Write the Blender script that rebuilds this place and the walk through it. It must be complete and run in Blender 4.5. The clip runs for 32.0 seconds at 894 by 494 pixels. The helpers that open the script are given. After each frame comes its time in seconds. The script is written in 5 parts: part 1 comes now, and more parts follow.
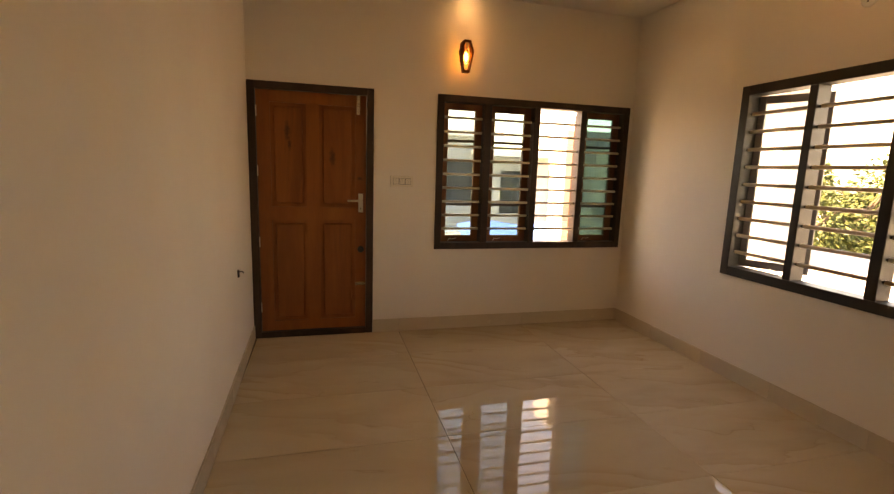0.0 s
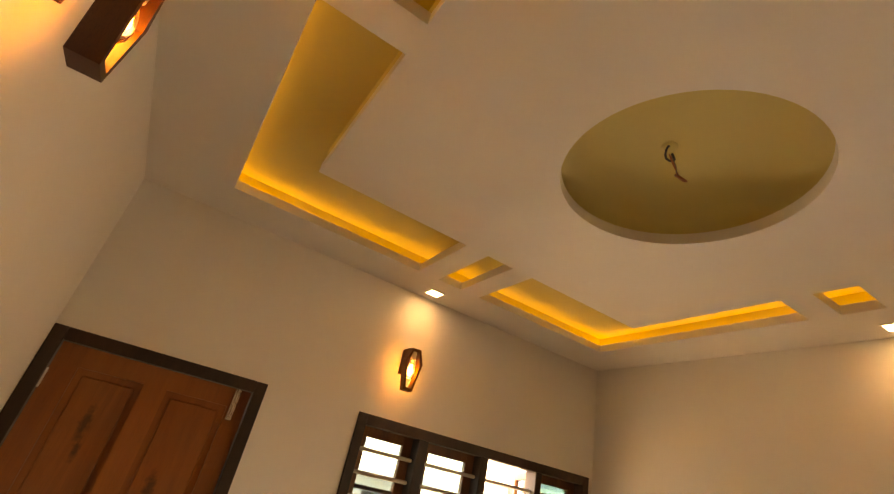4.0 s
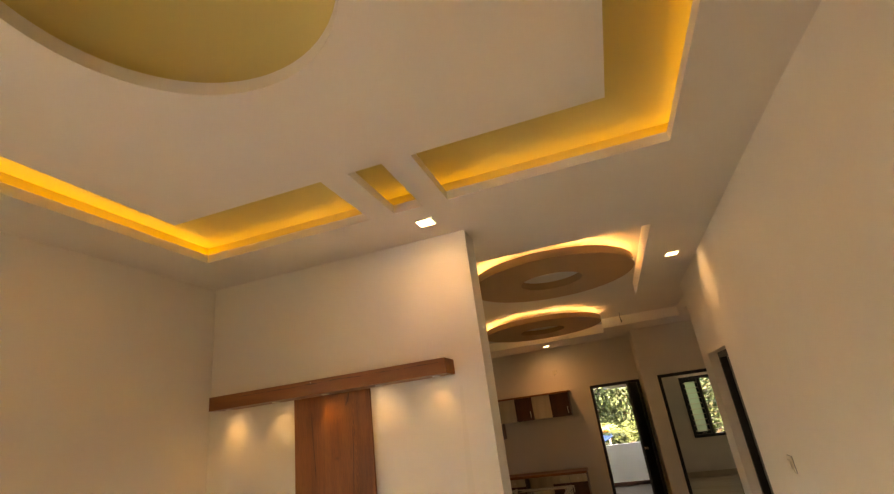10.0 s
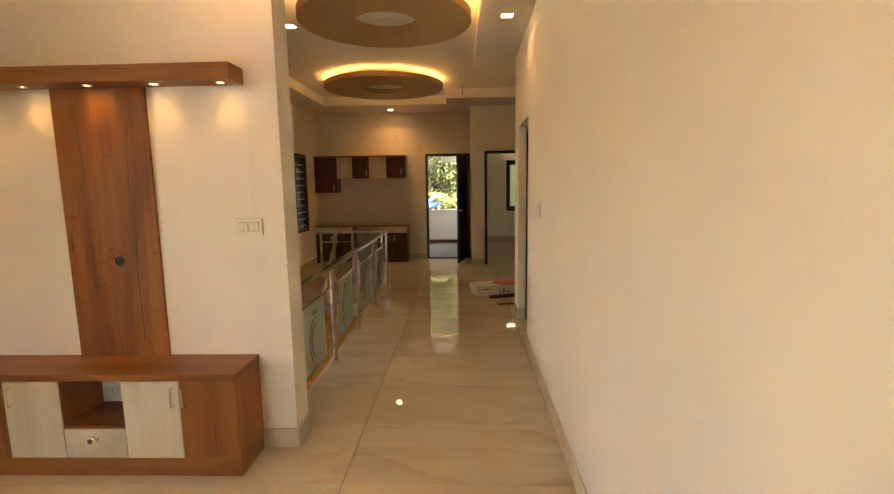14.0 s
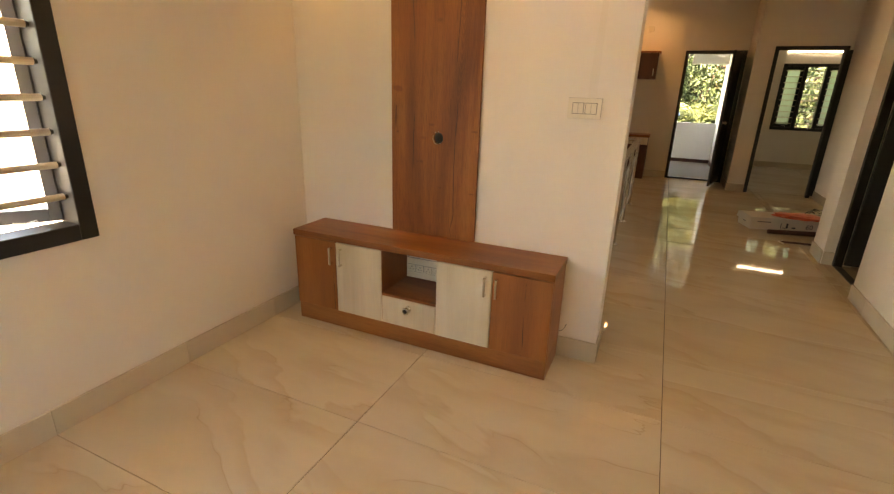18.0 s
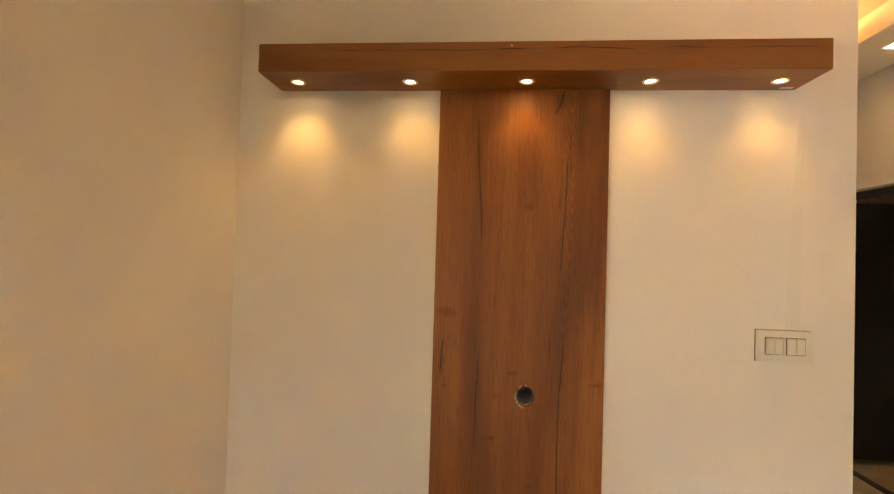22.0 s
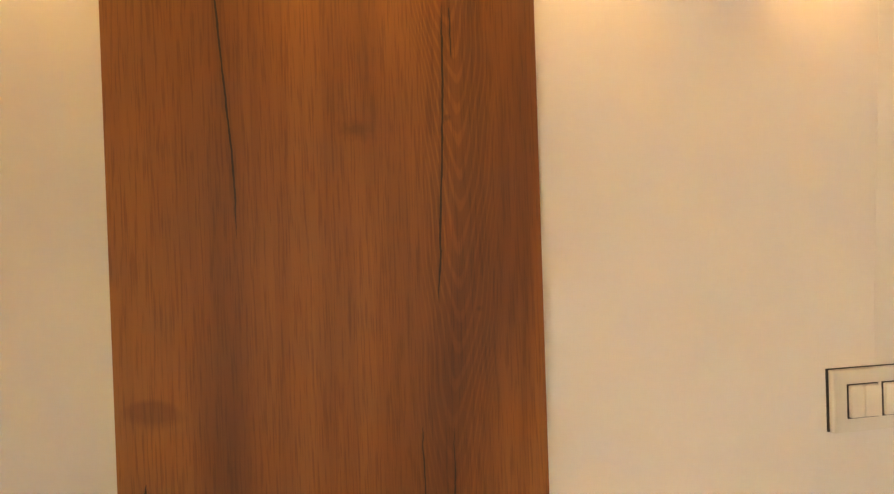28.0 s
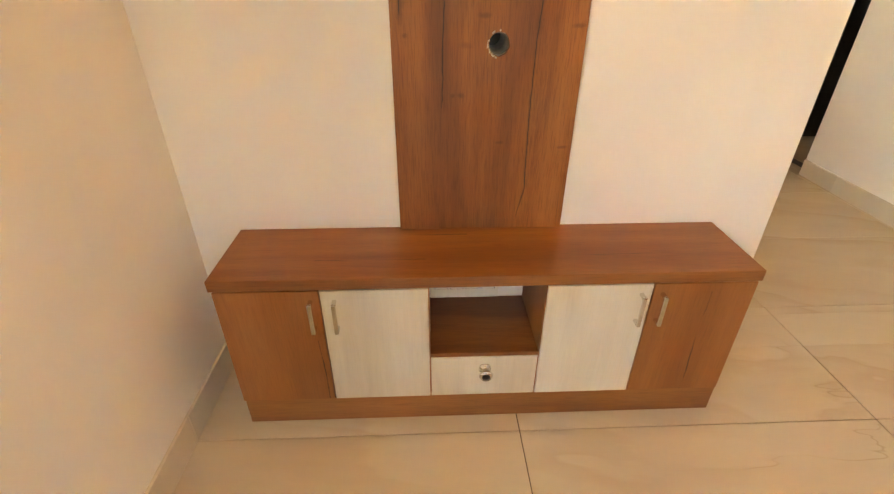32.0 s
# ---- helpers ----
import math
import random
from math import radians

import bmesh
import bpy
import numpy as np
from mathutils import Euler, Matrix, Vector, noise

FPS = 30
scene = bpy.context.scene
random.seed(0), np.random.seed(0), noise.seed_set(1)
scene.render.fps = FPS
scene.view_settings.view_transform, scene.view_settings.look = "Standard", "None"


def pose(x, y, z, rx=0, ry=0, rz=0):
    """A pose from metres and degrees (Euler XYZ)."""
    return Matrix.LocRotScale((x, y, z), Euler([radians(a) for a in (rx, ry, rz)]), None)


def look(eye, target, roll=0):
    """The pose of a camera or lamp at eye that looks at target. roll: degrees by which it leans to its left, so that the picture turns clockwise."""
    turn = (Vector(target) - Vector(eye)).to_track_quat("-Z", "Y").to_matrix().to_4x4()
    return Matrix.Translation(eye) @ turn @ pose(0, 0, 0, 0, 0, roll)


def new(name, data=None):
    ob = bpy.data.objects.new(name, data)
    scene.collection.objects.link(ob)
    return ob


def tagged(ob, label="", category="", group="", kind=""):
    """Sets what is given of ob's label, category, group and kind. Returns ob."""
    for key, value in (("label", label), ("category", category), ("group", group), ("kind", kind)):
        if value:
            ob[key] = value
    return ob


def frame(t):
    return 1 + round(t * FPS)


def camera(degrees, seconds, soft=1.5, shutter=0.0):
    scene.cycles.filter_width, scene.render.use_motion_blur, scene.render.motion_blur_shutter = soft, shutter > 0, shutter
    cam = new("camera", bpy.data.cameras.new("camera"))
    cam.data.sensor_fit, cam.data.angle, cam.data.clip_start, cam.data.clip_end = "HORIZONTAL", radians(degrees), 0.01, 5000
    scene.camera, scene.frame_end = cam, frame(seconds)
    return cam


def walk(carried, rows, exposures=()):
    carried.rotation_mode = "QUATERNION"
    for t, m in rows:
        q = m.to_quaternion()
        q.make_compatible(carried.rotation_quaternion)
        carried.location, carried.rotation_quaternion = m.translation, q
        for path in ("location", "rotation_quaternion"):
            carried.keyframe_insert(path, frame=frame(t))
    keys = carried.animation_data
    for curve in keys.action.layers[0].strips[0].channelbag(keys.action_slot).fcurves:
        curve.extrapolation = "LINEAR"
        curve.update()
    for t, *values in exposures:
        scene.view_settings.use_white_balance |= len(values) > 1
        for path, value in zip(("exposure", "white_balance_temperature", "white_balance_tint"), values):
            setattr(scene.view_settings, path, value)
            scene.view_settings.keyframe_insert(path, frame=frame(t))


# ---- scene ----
cam = camera(87.0, 32.0, soft=1.3)
PATH = [
    (0, (0.565, -0.151, 1.455), (1.074, 1.756, 1.134), 1.9),
    (0.5, (0.549, 0.071, 1.502), (1.015, 2.005, 1.295), 1.4),
    (1, (0.529, 0.234, 1.578), (0.962, 2.185, 1.526), 0.6),
    (1.5, (0.504, 0.407, 1.638), (0.916, 2.36, 1.769), 0.7),
    (2, (0.501, 0.581, 1.712), (0.907, 2.513, 2.034), 1.9),
    (2.5, (0.489, 0.712, 1.757), (0.922, 2.605, 2.235), 4.7),
    (4.5, (0.469, 1.358, 1.784), (1.429, 2.761, 2.837), 14.6),
    (5, (0.488, 1.518, 1.811), (1.646, 2.696, 2.938), 15.5),
    (5.5, (0.503, 1.716, 1.831), (1.843, 2.609, 3.017), 14.9),
    (6, (0.526, 1.903, 1.838), (1.985, 2.437, 3.098), 13.0),
    (6.5, (0.599, 2.075, 1.834), (2.088, 2.275, 3.154), 11.1),
    (7, (0.668, 2.241, 1.866), (2.155, 2.094, 3.196), 7.5),
    (7.5, (0.71, 2.378, 1.885), (2.132, 1.855, 3.191), 3.0),
    (8, (0.758, 2.435, 1.881), (2.051, 1.551, 3.126), -2.6),
    (8.5, (0.872, 2.497, 1.866), (1.976, 1.264, 2.989), -6.7),
    (9, (0.953, 2.534, 1.862), (1.828, 1.02, 2.832), -8.9),
    (9.5, (0.954, 2.597, 1.847), (1.649, 0.913, 2.672), -8.4),
    (10, (0.937, 2.64, 1.819), (1.455, 0.837, 2.511), -7.7),
    (10.5, (0.875, 2.726, 1.805), (1.236, 0.845, 2.382), -6.4),
    (11, (0.813, 2.749, 1.741), (1.068, 0.815, 2.185), -4.9),
    (11.5, (0.702, 2.76, 1.691), (0.889, 0.79, 1.981), -3.4),
    (12, (0.612, 2.774, 1.654), (0.763, 0.786, 1.807), -2.1),
    (12.5, (0.55, 2.782, 1.611), (0.691, 0.788, 1.667), -1.6),
    (13, (0.545, 2.717, 1.575), (0.656, 0.721, 1.512), -1.4),
    (13.5, (0.579, 2.634, 1.557), (0.638, 0.643, 1.385), -0.9),
    (15.5, (0.611, 2.54, 1.427), (0.818, 0.611, 0.941), 1.9),
    (16, (0.652, 2.549, 1.413), (1.024, 0.658, 0.878), 3.0),
    (16.5, (0.738, 2.539, 1.397), (1.278, 0.701, 0.825), 3.2),
    (17, (0.941, 2.493, 1.365), (1.602, 0.703, 0.767), 3.6),
    (17.5, (1.187, 2.453, 1.374), (1.918, 0.696, 0.758), 2.9),
    (18, (1.41, 2.361, 1.369), (2.177, 0.625, 0.739), 1.8),
    (18.5, (1.649, 2.249, 1.383), (2.409, 0.504, 0.77), 1.2),
    (19, (1.864, 2.165, 1.376), (2.582, 0.404, 0.759), 1.0),
    (19.5, (2.039, 2.063, 1.407), (2.692, 0.268, 0.814), 0.4),
    (20, (2.171, 1.96, 1.414), (2.721, 0.118, 0.861), 0.3),
    (20.5, (2.28, 1.811, 1.398), (2.738, -0.089, 0.973), 0.7),
    (21, (2.41, 1.683, 1.455), (2.735, -0.263, 1.125), 1.1),
    (21.5, (2.59, 1.583, 1.499), (2.779, -0.401, 1.333), 1.3),
    (22, (2.639, 1.476, 1.543), (2.816, -0.515, 1.583), 1.7),
    (22.5, (2.685, 1.386, 1.6), (2.811, -0.598, 1.819), 1.5),
    (23, (2.689, 1.227, 1.664), (2.786, -0.726, 2.086), 1.5),
    (23.5, (2.676, 1.092, 1.702), (2.73, -0.832, 2.248), 1.6),
    (24, (2.642, 0.963, 1.707), (2.634, -0.927, 2.36), 1.3),
    (24.5, (2.599, 0.828, 1.738), (2.466, -1.029, 2.471), 0.9),
    (26.5, (2.482, 0.63, 1.728), (1.913, -1.229, 2.197), -3.4),
    (27, (2.494, 0.609, 1.675), (2.012, -1.299, 2.034), -3.4),
    (27.5, (2.497, 0.603, 1.633), (2.121, -1.353, 1.812), -2.7),
    (28, (2.493, 0.611, 1.559), (2.213, -1.369, 1.545), -1.9),
    (28.5, (2.504, 0.628, 1.475), (2.293, -1.349, 1.257), -1.5),
    (29, (2.519, 0.669, 1.406), (2.395, -1.29, 1.025), -1.2),
    (29.5, (2.563, 0.748, 1.354), (2.478, -1.166, 0.781), -1.1),
    (30, (2.611, 0.868, 1.344), (2.533, -0.989, 0.604), -0.5),
    (30.5, (2.637, 0.955, 1.348), (2.549, -0.848, 0.486), -0.5),
    (31, (2.653, 1.068, 1.322), (2.565, -0.702, 0.395), -0.1),
    (31.5, (2.666, 1.225, 1.302), (2.583, -0.519, 0.327), 0.3),
    (32, (2.71, 1.361, 1.299), (2.637, -0.357, 0.278), 0.2),
]
EXPOSURE = [
    (0.0, 3.83, 19000, 32), (1.0, 4.02, 18000, 31), (2.5, 4.18, 17200, 29), (7.0, 4.60, 14200, 24), (9.0, 4.70, 12900, 22), (12.0, 5.08, 13200, 22), (13.0, 5.28, 13200, 21), (17.0, 5.26, 13200, 20), (19.0, 5.12, 12800, 20), (23.0, 5.18, 12500, 20), (27.0, 5.24, 12300, 20), (29.0, 5.50, 11400, 18), (30.0, 5.70, 11600, 18), (32.0, 5.84, 11200, 20),
]
walk(cam, [(t, look(eye, target, roll)) for t, eye, target, roll in PATH], EXPOSURE)

# ---- world, sun, exposure ----
world = bpy.data.worlds.new("sky")
scene.world = world
world.use_nodes = True
wn = world.node_tree.nodes
sky = wn.new("ShaderNodeTexSky")
sky.sky_type = "NISHITA"
sky.sun_disc = False
sky.sun_elevation = radians(55)
sky.sun_rotation = radians(282)
wn["Background"].inputs["Strength"].default_value = 0.15
world.node_tree.links.new(sky.outputs["Color"], wn["Background"].inputs["Color"])


def lamp(name, kind, energy, colour, m, **settings):
    data = bpy.data.lights.new(name, kind)
    data.energy, data.color = energy, colour
    for key, value in settings.items():
        if key == "size":
            data.size = value
        elif key == "size_y":
            data.shape, data.size_y = "RECTANGLE", value
        elif key == "radius":
            data.shadow_soft_size = value
        elif key == "cone":
            data.spot_size = radians(value)
        elif key == "blend":
            data.spot_blend = value
        elif key == "angle":
            data.angle = radians(value)
    ob = new(name, data)
    ob.matrix_world = m
    return ob


sun_az, sun_el = radians(282), radians(55)
lamp("sun", "SUN", 3.6, (1, 0.95, 0.86),
     look((math.sin(sun_az) * 40, math.cos(sun_az) * 40, math.tan(sun_el) * 40), (0, 0, 0)), angle=0.6)

WARM = (1.0, 0.57, 0.29)
AMBER = (1.0, 0.70, 0.18)
DOWN, SCONCE, SPOT = 0.20, 0.006, 0.050   # watts

# ---- materials ----


def shader(name, colour=(0.8, 0.8, 0.8), rough=0.5, metal=0.0):
    m = bpy.data.materials.new(name)
    m.use_nodes = True
    b = m.node_tree.nodes["Principled BSDF"]
    b.inputs["Base Color"].default_value = (*colour, 1)
    b.inputs["Roughness"].default_value = rough
    b.inputs["Metallic"].default_value = metal
    return m


class Graph:
    """Short hand for wiring nodes of one material."""

    def __init__(self, m):
        self.tree, self.out = m.node_tree, m.node_tree.nodes["Principled BSDF"]

    def add(self, kind, **values):
        n = self.tree.nodes.new(kind)
        for key, value in values.items():
            n.inputs[key.replace("_", " ")].default_value = value
        return n

    def link(self, a, b):
        self.tree.links.new(a, b)

    def coords(self, scale=(1, 1, 1), spread=0.0):
        """Object coordinates, scaled; spread shifts each object by chance."""
        c = self.add("ShaderNodeTexCoord").outputs["Object"]
        if spread:
            info = self.add("ShaderNodeObjectInfo")
            mul = self.add("ShaderNodeVectorMath")
            mul.operation = "MULTIPLY_ADD"
            comb = self.add("ShaderNodeCombineXYZ")
            for k in ("X", "Y", "Z"):
                self.link(info.outputs["Random"], comb.inputs[k])
            self.link(comb.outputs[0], mul.inputs[0])
            mul.inputs[1].default_value = (spread, spread * 1.7, spread * 0.6)
            self.link(c, mul.inputs[2])
            c = mul.outputs[0]
        mp = self.add("ShaderNodeMapping")
        mp.inputs["Scale"].default_value = scale
        self.link(c, mp.inputs["Vector"])
        return mp.outputs["Vector"]

    def noise(self, at, scale, detail=3.0, rough=0.55, warp=0.0):
        n = self.add("ShaderNodeTexNoise", Scale=scale, Detail=detail, Roughness=rough, Distortion=warp)
        self.link(at, n.inputs["Vector"])
        return n.outputs["Fac"]

    def ramp(self, fac, stops):
        r = self.add("ShaderNodeValToRGB")
        e = r.color_ramp.elements
        while len(e) < len(stops):
            e.new(0.5)
        for k, (p, c) in zip(e, stops):
            k.position, k.color = p, ((*c, 1) if len(c) == 3 else c)
        self.link(fac, r.inputs["Fac"])
        return r.outputs["Color"]

    def mix(self, fac, a, b, way="MIX"):
        n = self.tree.nodes.new("ShaderNodeMix")
        n.data_type, n.blend_type = "RGBA", way
        for slot, v in ((0, fac), (6, a), (7, b)):
            if isinstance(v, (int, float)):
                n.inputs[slot].default_value = v
            elif isinstance(v, tuple):
                n.inputs[slot].default_value = (*v, 1)
            else:
                self.link(v, n.inputs[slot])
        return n.outputs[2]

    def maths(self, way, a, b=0.0, c=0.0):
        n = self.tree.nodes.new("ShaderNodeMath")
        n.operation = way
        for slot, v in enumerate((a, b, c)):
            if isinstance(v, (int, float)):
                n.inputs[slot].default_value = v
            else:
                self.link(v, n.inputs[slot])
        return n.outputs[0]

    def bump(self, height, strength=0.2, distance=0.002):
        n = self.add("ShaderNodeBump", Strength=strength, Distance=distance)
        self.link(height, n.inputs["Height"])
        self.link(n.outputs["Normal"], self.out.inputs["Normal"])

    def base(self, colour):
        self.link(colour, self.out.inputs["Base Color"])

    def rough(self, fac, lo, hi):
        n = self.add("ShaderNodeMapRange", To_Min=lo, To_Max=hi)
        self.link(fac, n.inputs["Value"])
        self.link(n.outputs[0], self.out.inputs["Roughness"])


def paint(name, colour, rough=0.55, vary=0.06):
    m = shader(name, colour, rough)
    g = Graph(m)
    c = g.coords()
    big, fine = g.noise(c, 0.9, 4), g.noise(c, 160, 2)
    dark = tuple(v * (1 - vary) for v in colour)
    g.base(g.mix(g.ramp(big, [(0.35, (0, 0, 0)), (0.65, (1, 1, 1))]), dark, colour))
    g.rough(g.noise(c, 6, 3), rough - 0.07, rough + 0.1)
    g.bump(g.maths("ADD", fine, g.maths("MULTIPLY", g.noise(c, 9, 3), 1.5)), 0.12, 0.0012)
    return m


def laminate(name, axis, light, mid, dark, figure=0.4, cracks=(), rough=0.38, spread=0.0, stains=(), flames=(), grain=0.75, strong=0.25, seams=()):
    """Wood-print board; the grain runs along axis (0 x, 1 y, 2 z)."""
    m = shader(name, mid, rough)
    g = Graph(m)
    stretch = [1, 1, 1]
    stretch[axis] = 0.12
    c = g.coords(tuple(stretch), spread)
    tone = g.noise(c, 4.5, 4, 0.6, 0.4)
    col = g.ramp(tone, [(0.36, dark), (0.5, mid), (0.64, light)])
    ring = g.noise(c, 2.6, 2, 0.4, 0.6)
    wave = g.maths("SINE", g.maths("MULTIPLY", ring, 130.0))
    rings = g.ramp(wave, [(0.1, (0.72, 0.72, 0.72)), (0.75, (1, 1, 1))])
    mask = g.ramp(g.noise(c, 1.8, 2), [(0.5, (0, 0, 0)), (0.62, (1, 1, 1))])
    col = g.mix(mask, col, g.mix(figure, col, rings, "MULTIPLY"))
    thin = [130, 130, 130]
    thin[axis] = 2.2
    streak = g.noise(g.coords(tuple(thin), spread), 1.0, 3, 0.7)
    col = g.mix(0.7 * grain, col, g.ramp(streak, [(0.34, (0.80, 0.77, 0.74)), (0.56, (1, 1, 1))]), "MULTIPLY")
    knots = g.noise(g.coords((3.2, 3.2, 7.5) if axis == 2 else (7.5, 3.2, 3.2), spread), 2.1, 1, 0.3)
    col = g.mix(g.ramp(knots, [(0.76, (0, 0, 0)), (0.82, (0.6, 0.6, 0.6))]), col, dark)
    pore = [420, 420, 420]
    pore[axis] = 16
    pores = g.noise(g.coords(tuple(pore), spread), 1.0, 2, 0.6)
    col = g.mix(grain, col, g.ramp(pores, [(0.36, (0.70, 0.66, 0.62)), (0.50, (1, 1, 1))]), "MULTIPLY")
    for fx, spread_x in flames:
        pos = g.add("ShaderNodeSeparateXYZ")
        g.link(g.add("ShaderNodeTexCoord").outputs["Object"], pos.inputs[0])
        sway = g.maths("MULTIPLY", g.maths("SUBTRACT", g.noise(g.coords((0.2, 0.2, 2.0)), 1.0, 2), 0.5), 0.10)
        d = g.maths("ABSOLUTE", g.maths("SUBTRACT", g.maths("ADD", pos.outputs["X"], sway), fx))
        rise = g.maths("SUBTRACT", g.maths("MULTIPLY", pos.outputs["Z"], 150.0), g.maths("MULTIPLY", g.maths("POWER", d, 1.6), 5200.0))
        rise = g.maths("ADD", rise, g.maths("MULTIPLY", g.noise(g.coords((5, 5, 1.6)), 1.5, 3), 26.0))
        line = g.ramp(g.maths("SINE", rise), [(0.15, (0.76, 0.73, 0.70)), (0.8, (1, 1, 1))])
        near = g.ramp(g.maths("DIVIDE", d, spread_x), [(0.55, (0.85, 0.85, 0.85)), (1.0, (0, 0, 0))])
        near = g.mix(1.0, near, g.ramp(pos.outputs["Z"], [(0.60, (0.25, 0.25, 0.25)), (0.80, (1, 1, 1))]), "MULTIPLY")
        col = g.mix(near, col, g.mix(1.0, col, line, "MULTIPLY"))
    for sx, sz, rx, rz in stains:
        c1 = g.add("ShaderNodeTexCoord").outputs["Object"]
        mp = g.add("ShaderNodeMapping")
        mp.vector_type = "TEXTURE"
        mp.inputs["Location"].default_value = (sx, 0, sz)
        mp.inputs["Scale"].default_value = (rx, 1000.0, rz)
        g.link(c1, mp.inputs["Vector"])
        far = g.add("ShaderNodeVectorMath")
        far.operation = "LENGTH"
        g.link(mp.outputs[0], far.inputs[0])
        rag = g.maths("ADD", far.outputs["Value"], g.maths("MULTIPLY", g.maths("SUBTRACT", g.noise(c1, 38, 4, 0.7), 0.5), 1.6))
        col = g.mix(g.ramp(rag, [(0.25, (strong, strong, strong)), (0.95, (0, 0, 0))]), col, tuple(v * 0.3 for v in dark))
    if cracks:
        c0 = g.add("ShaderNodeTexCoord").outputs["Object"]
        sep = g.add("ShaderNodeSeparateXYZ")
        g.link(c0, sep.inputs[0])
        along = sep.outputs["XYZ"[axis]]
        for where, across, wob, lo, hi in cracks:
            v1 = g.add("ShaderNodeCombineXYZ")
            g.link(along, v1.inputs[0])
            v1.inputs[1].default_value = where * 7
            n1 = g.noise(v1.outputs[0], 2.3, 4, 0.55)
            off = g.maths("MULTIPLY", g.maths("SUBTRACT", n1, 0.5), wob)
            gap = g.maths("ABSOLUTE", g.maths("SUBTRACT", g.maths("ADD", sep.outputs["XYZ"[across]], off), where))
            n2 = g.noise(v1.outputs[0], 6.5, 3)
            width = g.maths("MULTIPLY", g.maths("SUBTRACT", n2, 0.40), 0.0075)
            inside = g.maths("MULTIPLY", g.maths("GREATER_THAN", along, lo), g.maths("LESS_THAN", along, hi))
            line = g.maths("MULTIPLY", g.maths("LESS_THAN", gap, width), inside)
            halo = g.maths("MULTIPLY", g.maths("LESS_THAN", gap, g.maths("MULTIPLY", width, 3.0)), inside)
            col = g.mix(g.maths("MULTIPLY", halo, 0.25), col, dark)
            col = g.mix(g.maths("MULTIPLY", line, 0.85), col, (0.02, 0.008, 0.003))
    for wide, *pts in seams:
        wide *= 0.62
        pts = sorted(pts, key=lambda p: p[1])
        (za, zb), (xa, xb) = (pts[0][1], pts[-1][1]), (min(p[0] for p in pts) - 0.001, max(p[0] for p in pts) + 0.001)
        pos = g.add("ShaderNodeSeparateXYZ")
        g.link(g.add("ShaderNodeTexCoord").outputs["Object"], pos.inputs[0])
        f = g.maths("DIVIDE", g.maths("SUBTRACT", pos.outputs["Z"], za), zb - za)
        run = g.ramp(f, [((z - za) / (zb - za), ((x - xa) / (xb - xa),) * 3) for x, z in pts])
        mid_x = g.maths("MULTIPLY_ADD", run, xb - xa, xa)
        v1 = g.add("ShaderNodeCombineXYZ")
        g.link(pos.outputs["Z"], v1.inputs[0])
        v1.inputs[1].default_value = xa * 31
        sway = g.maths("MULTIPLY", g.maths("SUBTRACT", g.noise(v1.outputs[0], 24.0, 3), 0.5), 0.005)
        gap = g.maths("ABSOLUTE", g.maths("SUBTRACT", g.maths("ADD", pos.outputs["X"], sway), mid_x))
        ends = g.ramp(f, [(0.0, (0, 0, 0)), (0.12, (1, 1, 1)), (0.88, (1, 1, 1)), (1.0, (0, 0, 0))])
        width = g.maths("MULTIPLY", g.maths("MULTIPLY", ends, g.maths("ADD", g.noise(v1.outputs[0], 40.0, 2), 0.25)), wide)
        inside = g.maths("MULTIPLY", g.maths("GREATER_THAN", f, 0.0), g.maths("LESS_THAN", f, 1.0))
        line = g.maths("MULTIPLY", g.maths("LESS_THAN", gap, width), inside)
        halo = g.maths("MULTIPLY", g.maths("LESS_THAN", gap, g.maths("MULTIPLY", width, 3.5)), inside)
        col = g.mix(g.maths("MULTIPLY", halo, 0.28), col, tuple(v * 0.6 for v in dark))
        col = g.mix(g.maths("MULTIPLY", line, 0.9), col, (0.02, 0.008, 0.003))
    g.base(col)
    g.rough(streak, rough - 0.06, rough + 0.1)
    g.bump(streak, 0.12, 0.001)
    return m


WALL = paint("wall_paint", (0.84, 0.80, 0.735))
CEIL = paint("ceiling_paint", (0.84, 0.80, 0.74), 0.6)
KHAKI = paint("khaki_paint", (0.68, 0.555, 0.225), 0.6)
TAN = paint("tan_paint", (0.56, 0.345, 0.175), 0.6)
WHITE = paint("white_enamel", (0.8, 0.8, 0.78), 0.4, 0.03)
TEAK_RED = (0.375, 0.148, 0.045), (0.295, 0.105, 0.030), (0.20, 0.063, 0.017)
PANEL_SEAMS = (
    (0.0024, (0.137, 1.422), (0.134, 1.302), (0.130, 1.233), (0.123, 1.146), (0.119, 1.079), (0.118, 1.0)),
    (0.0026, (0.118, 0.689), (0.120, 0.602), (0.124, 0.523), (0.122, 0.469), (0.126, 0.379)),
    (0.0030, (0.228, 0.72), (0.233, 0.66), (0.234, 0.62)),
    (0.0016, (-0.145, 1.357), (-0.145, 1.30)),
    (0.0028, (-0.138, 1.296), (-0.136, 1.213), (-0.132, 1.104), (-0.127, 1.0), (-0.122, 0.907)),
    (0.0016, (-0.147, 1.288), (-0.148, 1.221)),
    (0.0016, (-0.096, 0.759), (-0.097, 0.66)),
    (0.0028, (-0.137, 0.761), (-0.134, 0.65), (-0.128, 0.564), (-0.125, 0.406), (-0.126, 0.30), (-0.130, 0.138), (-0.105, 0.02)),
    (0.0034, (-0.125, 1.494), (-0.114, 1.45), (-0.097, 1.415)),
)
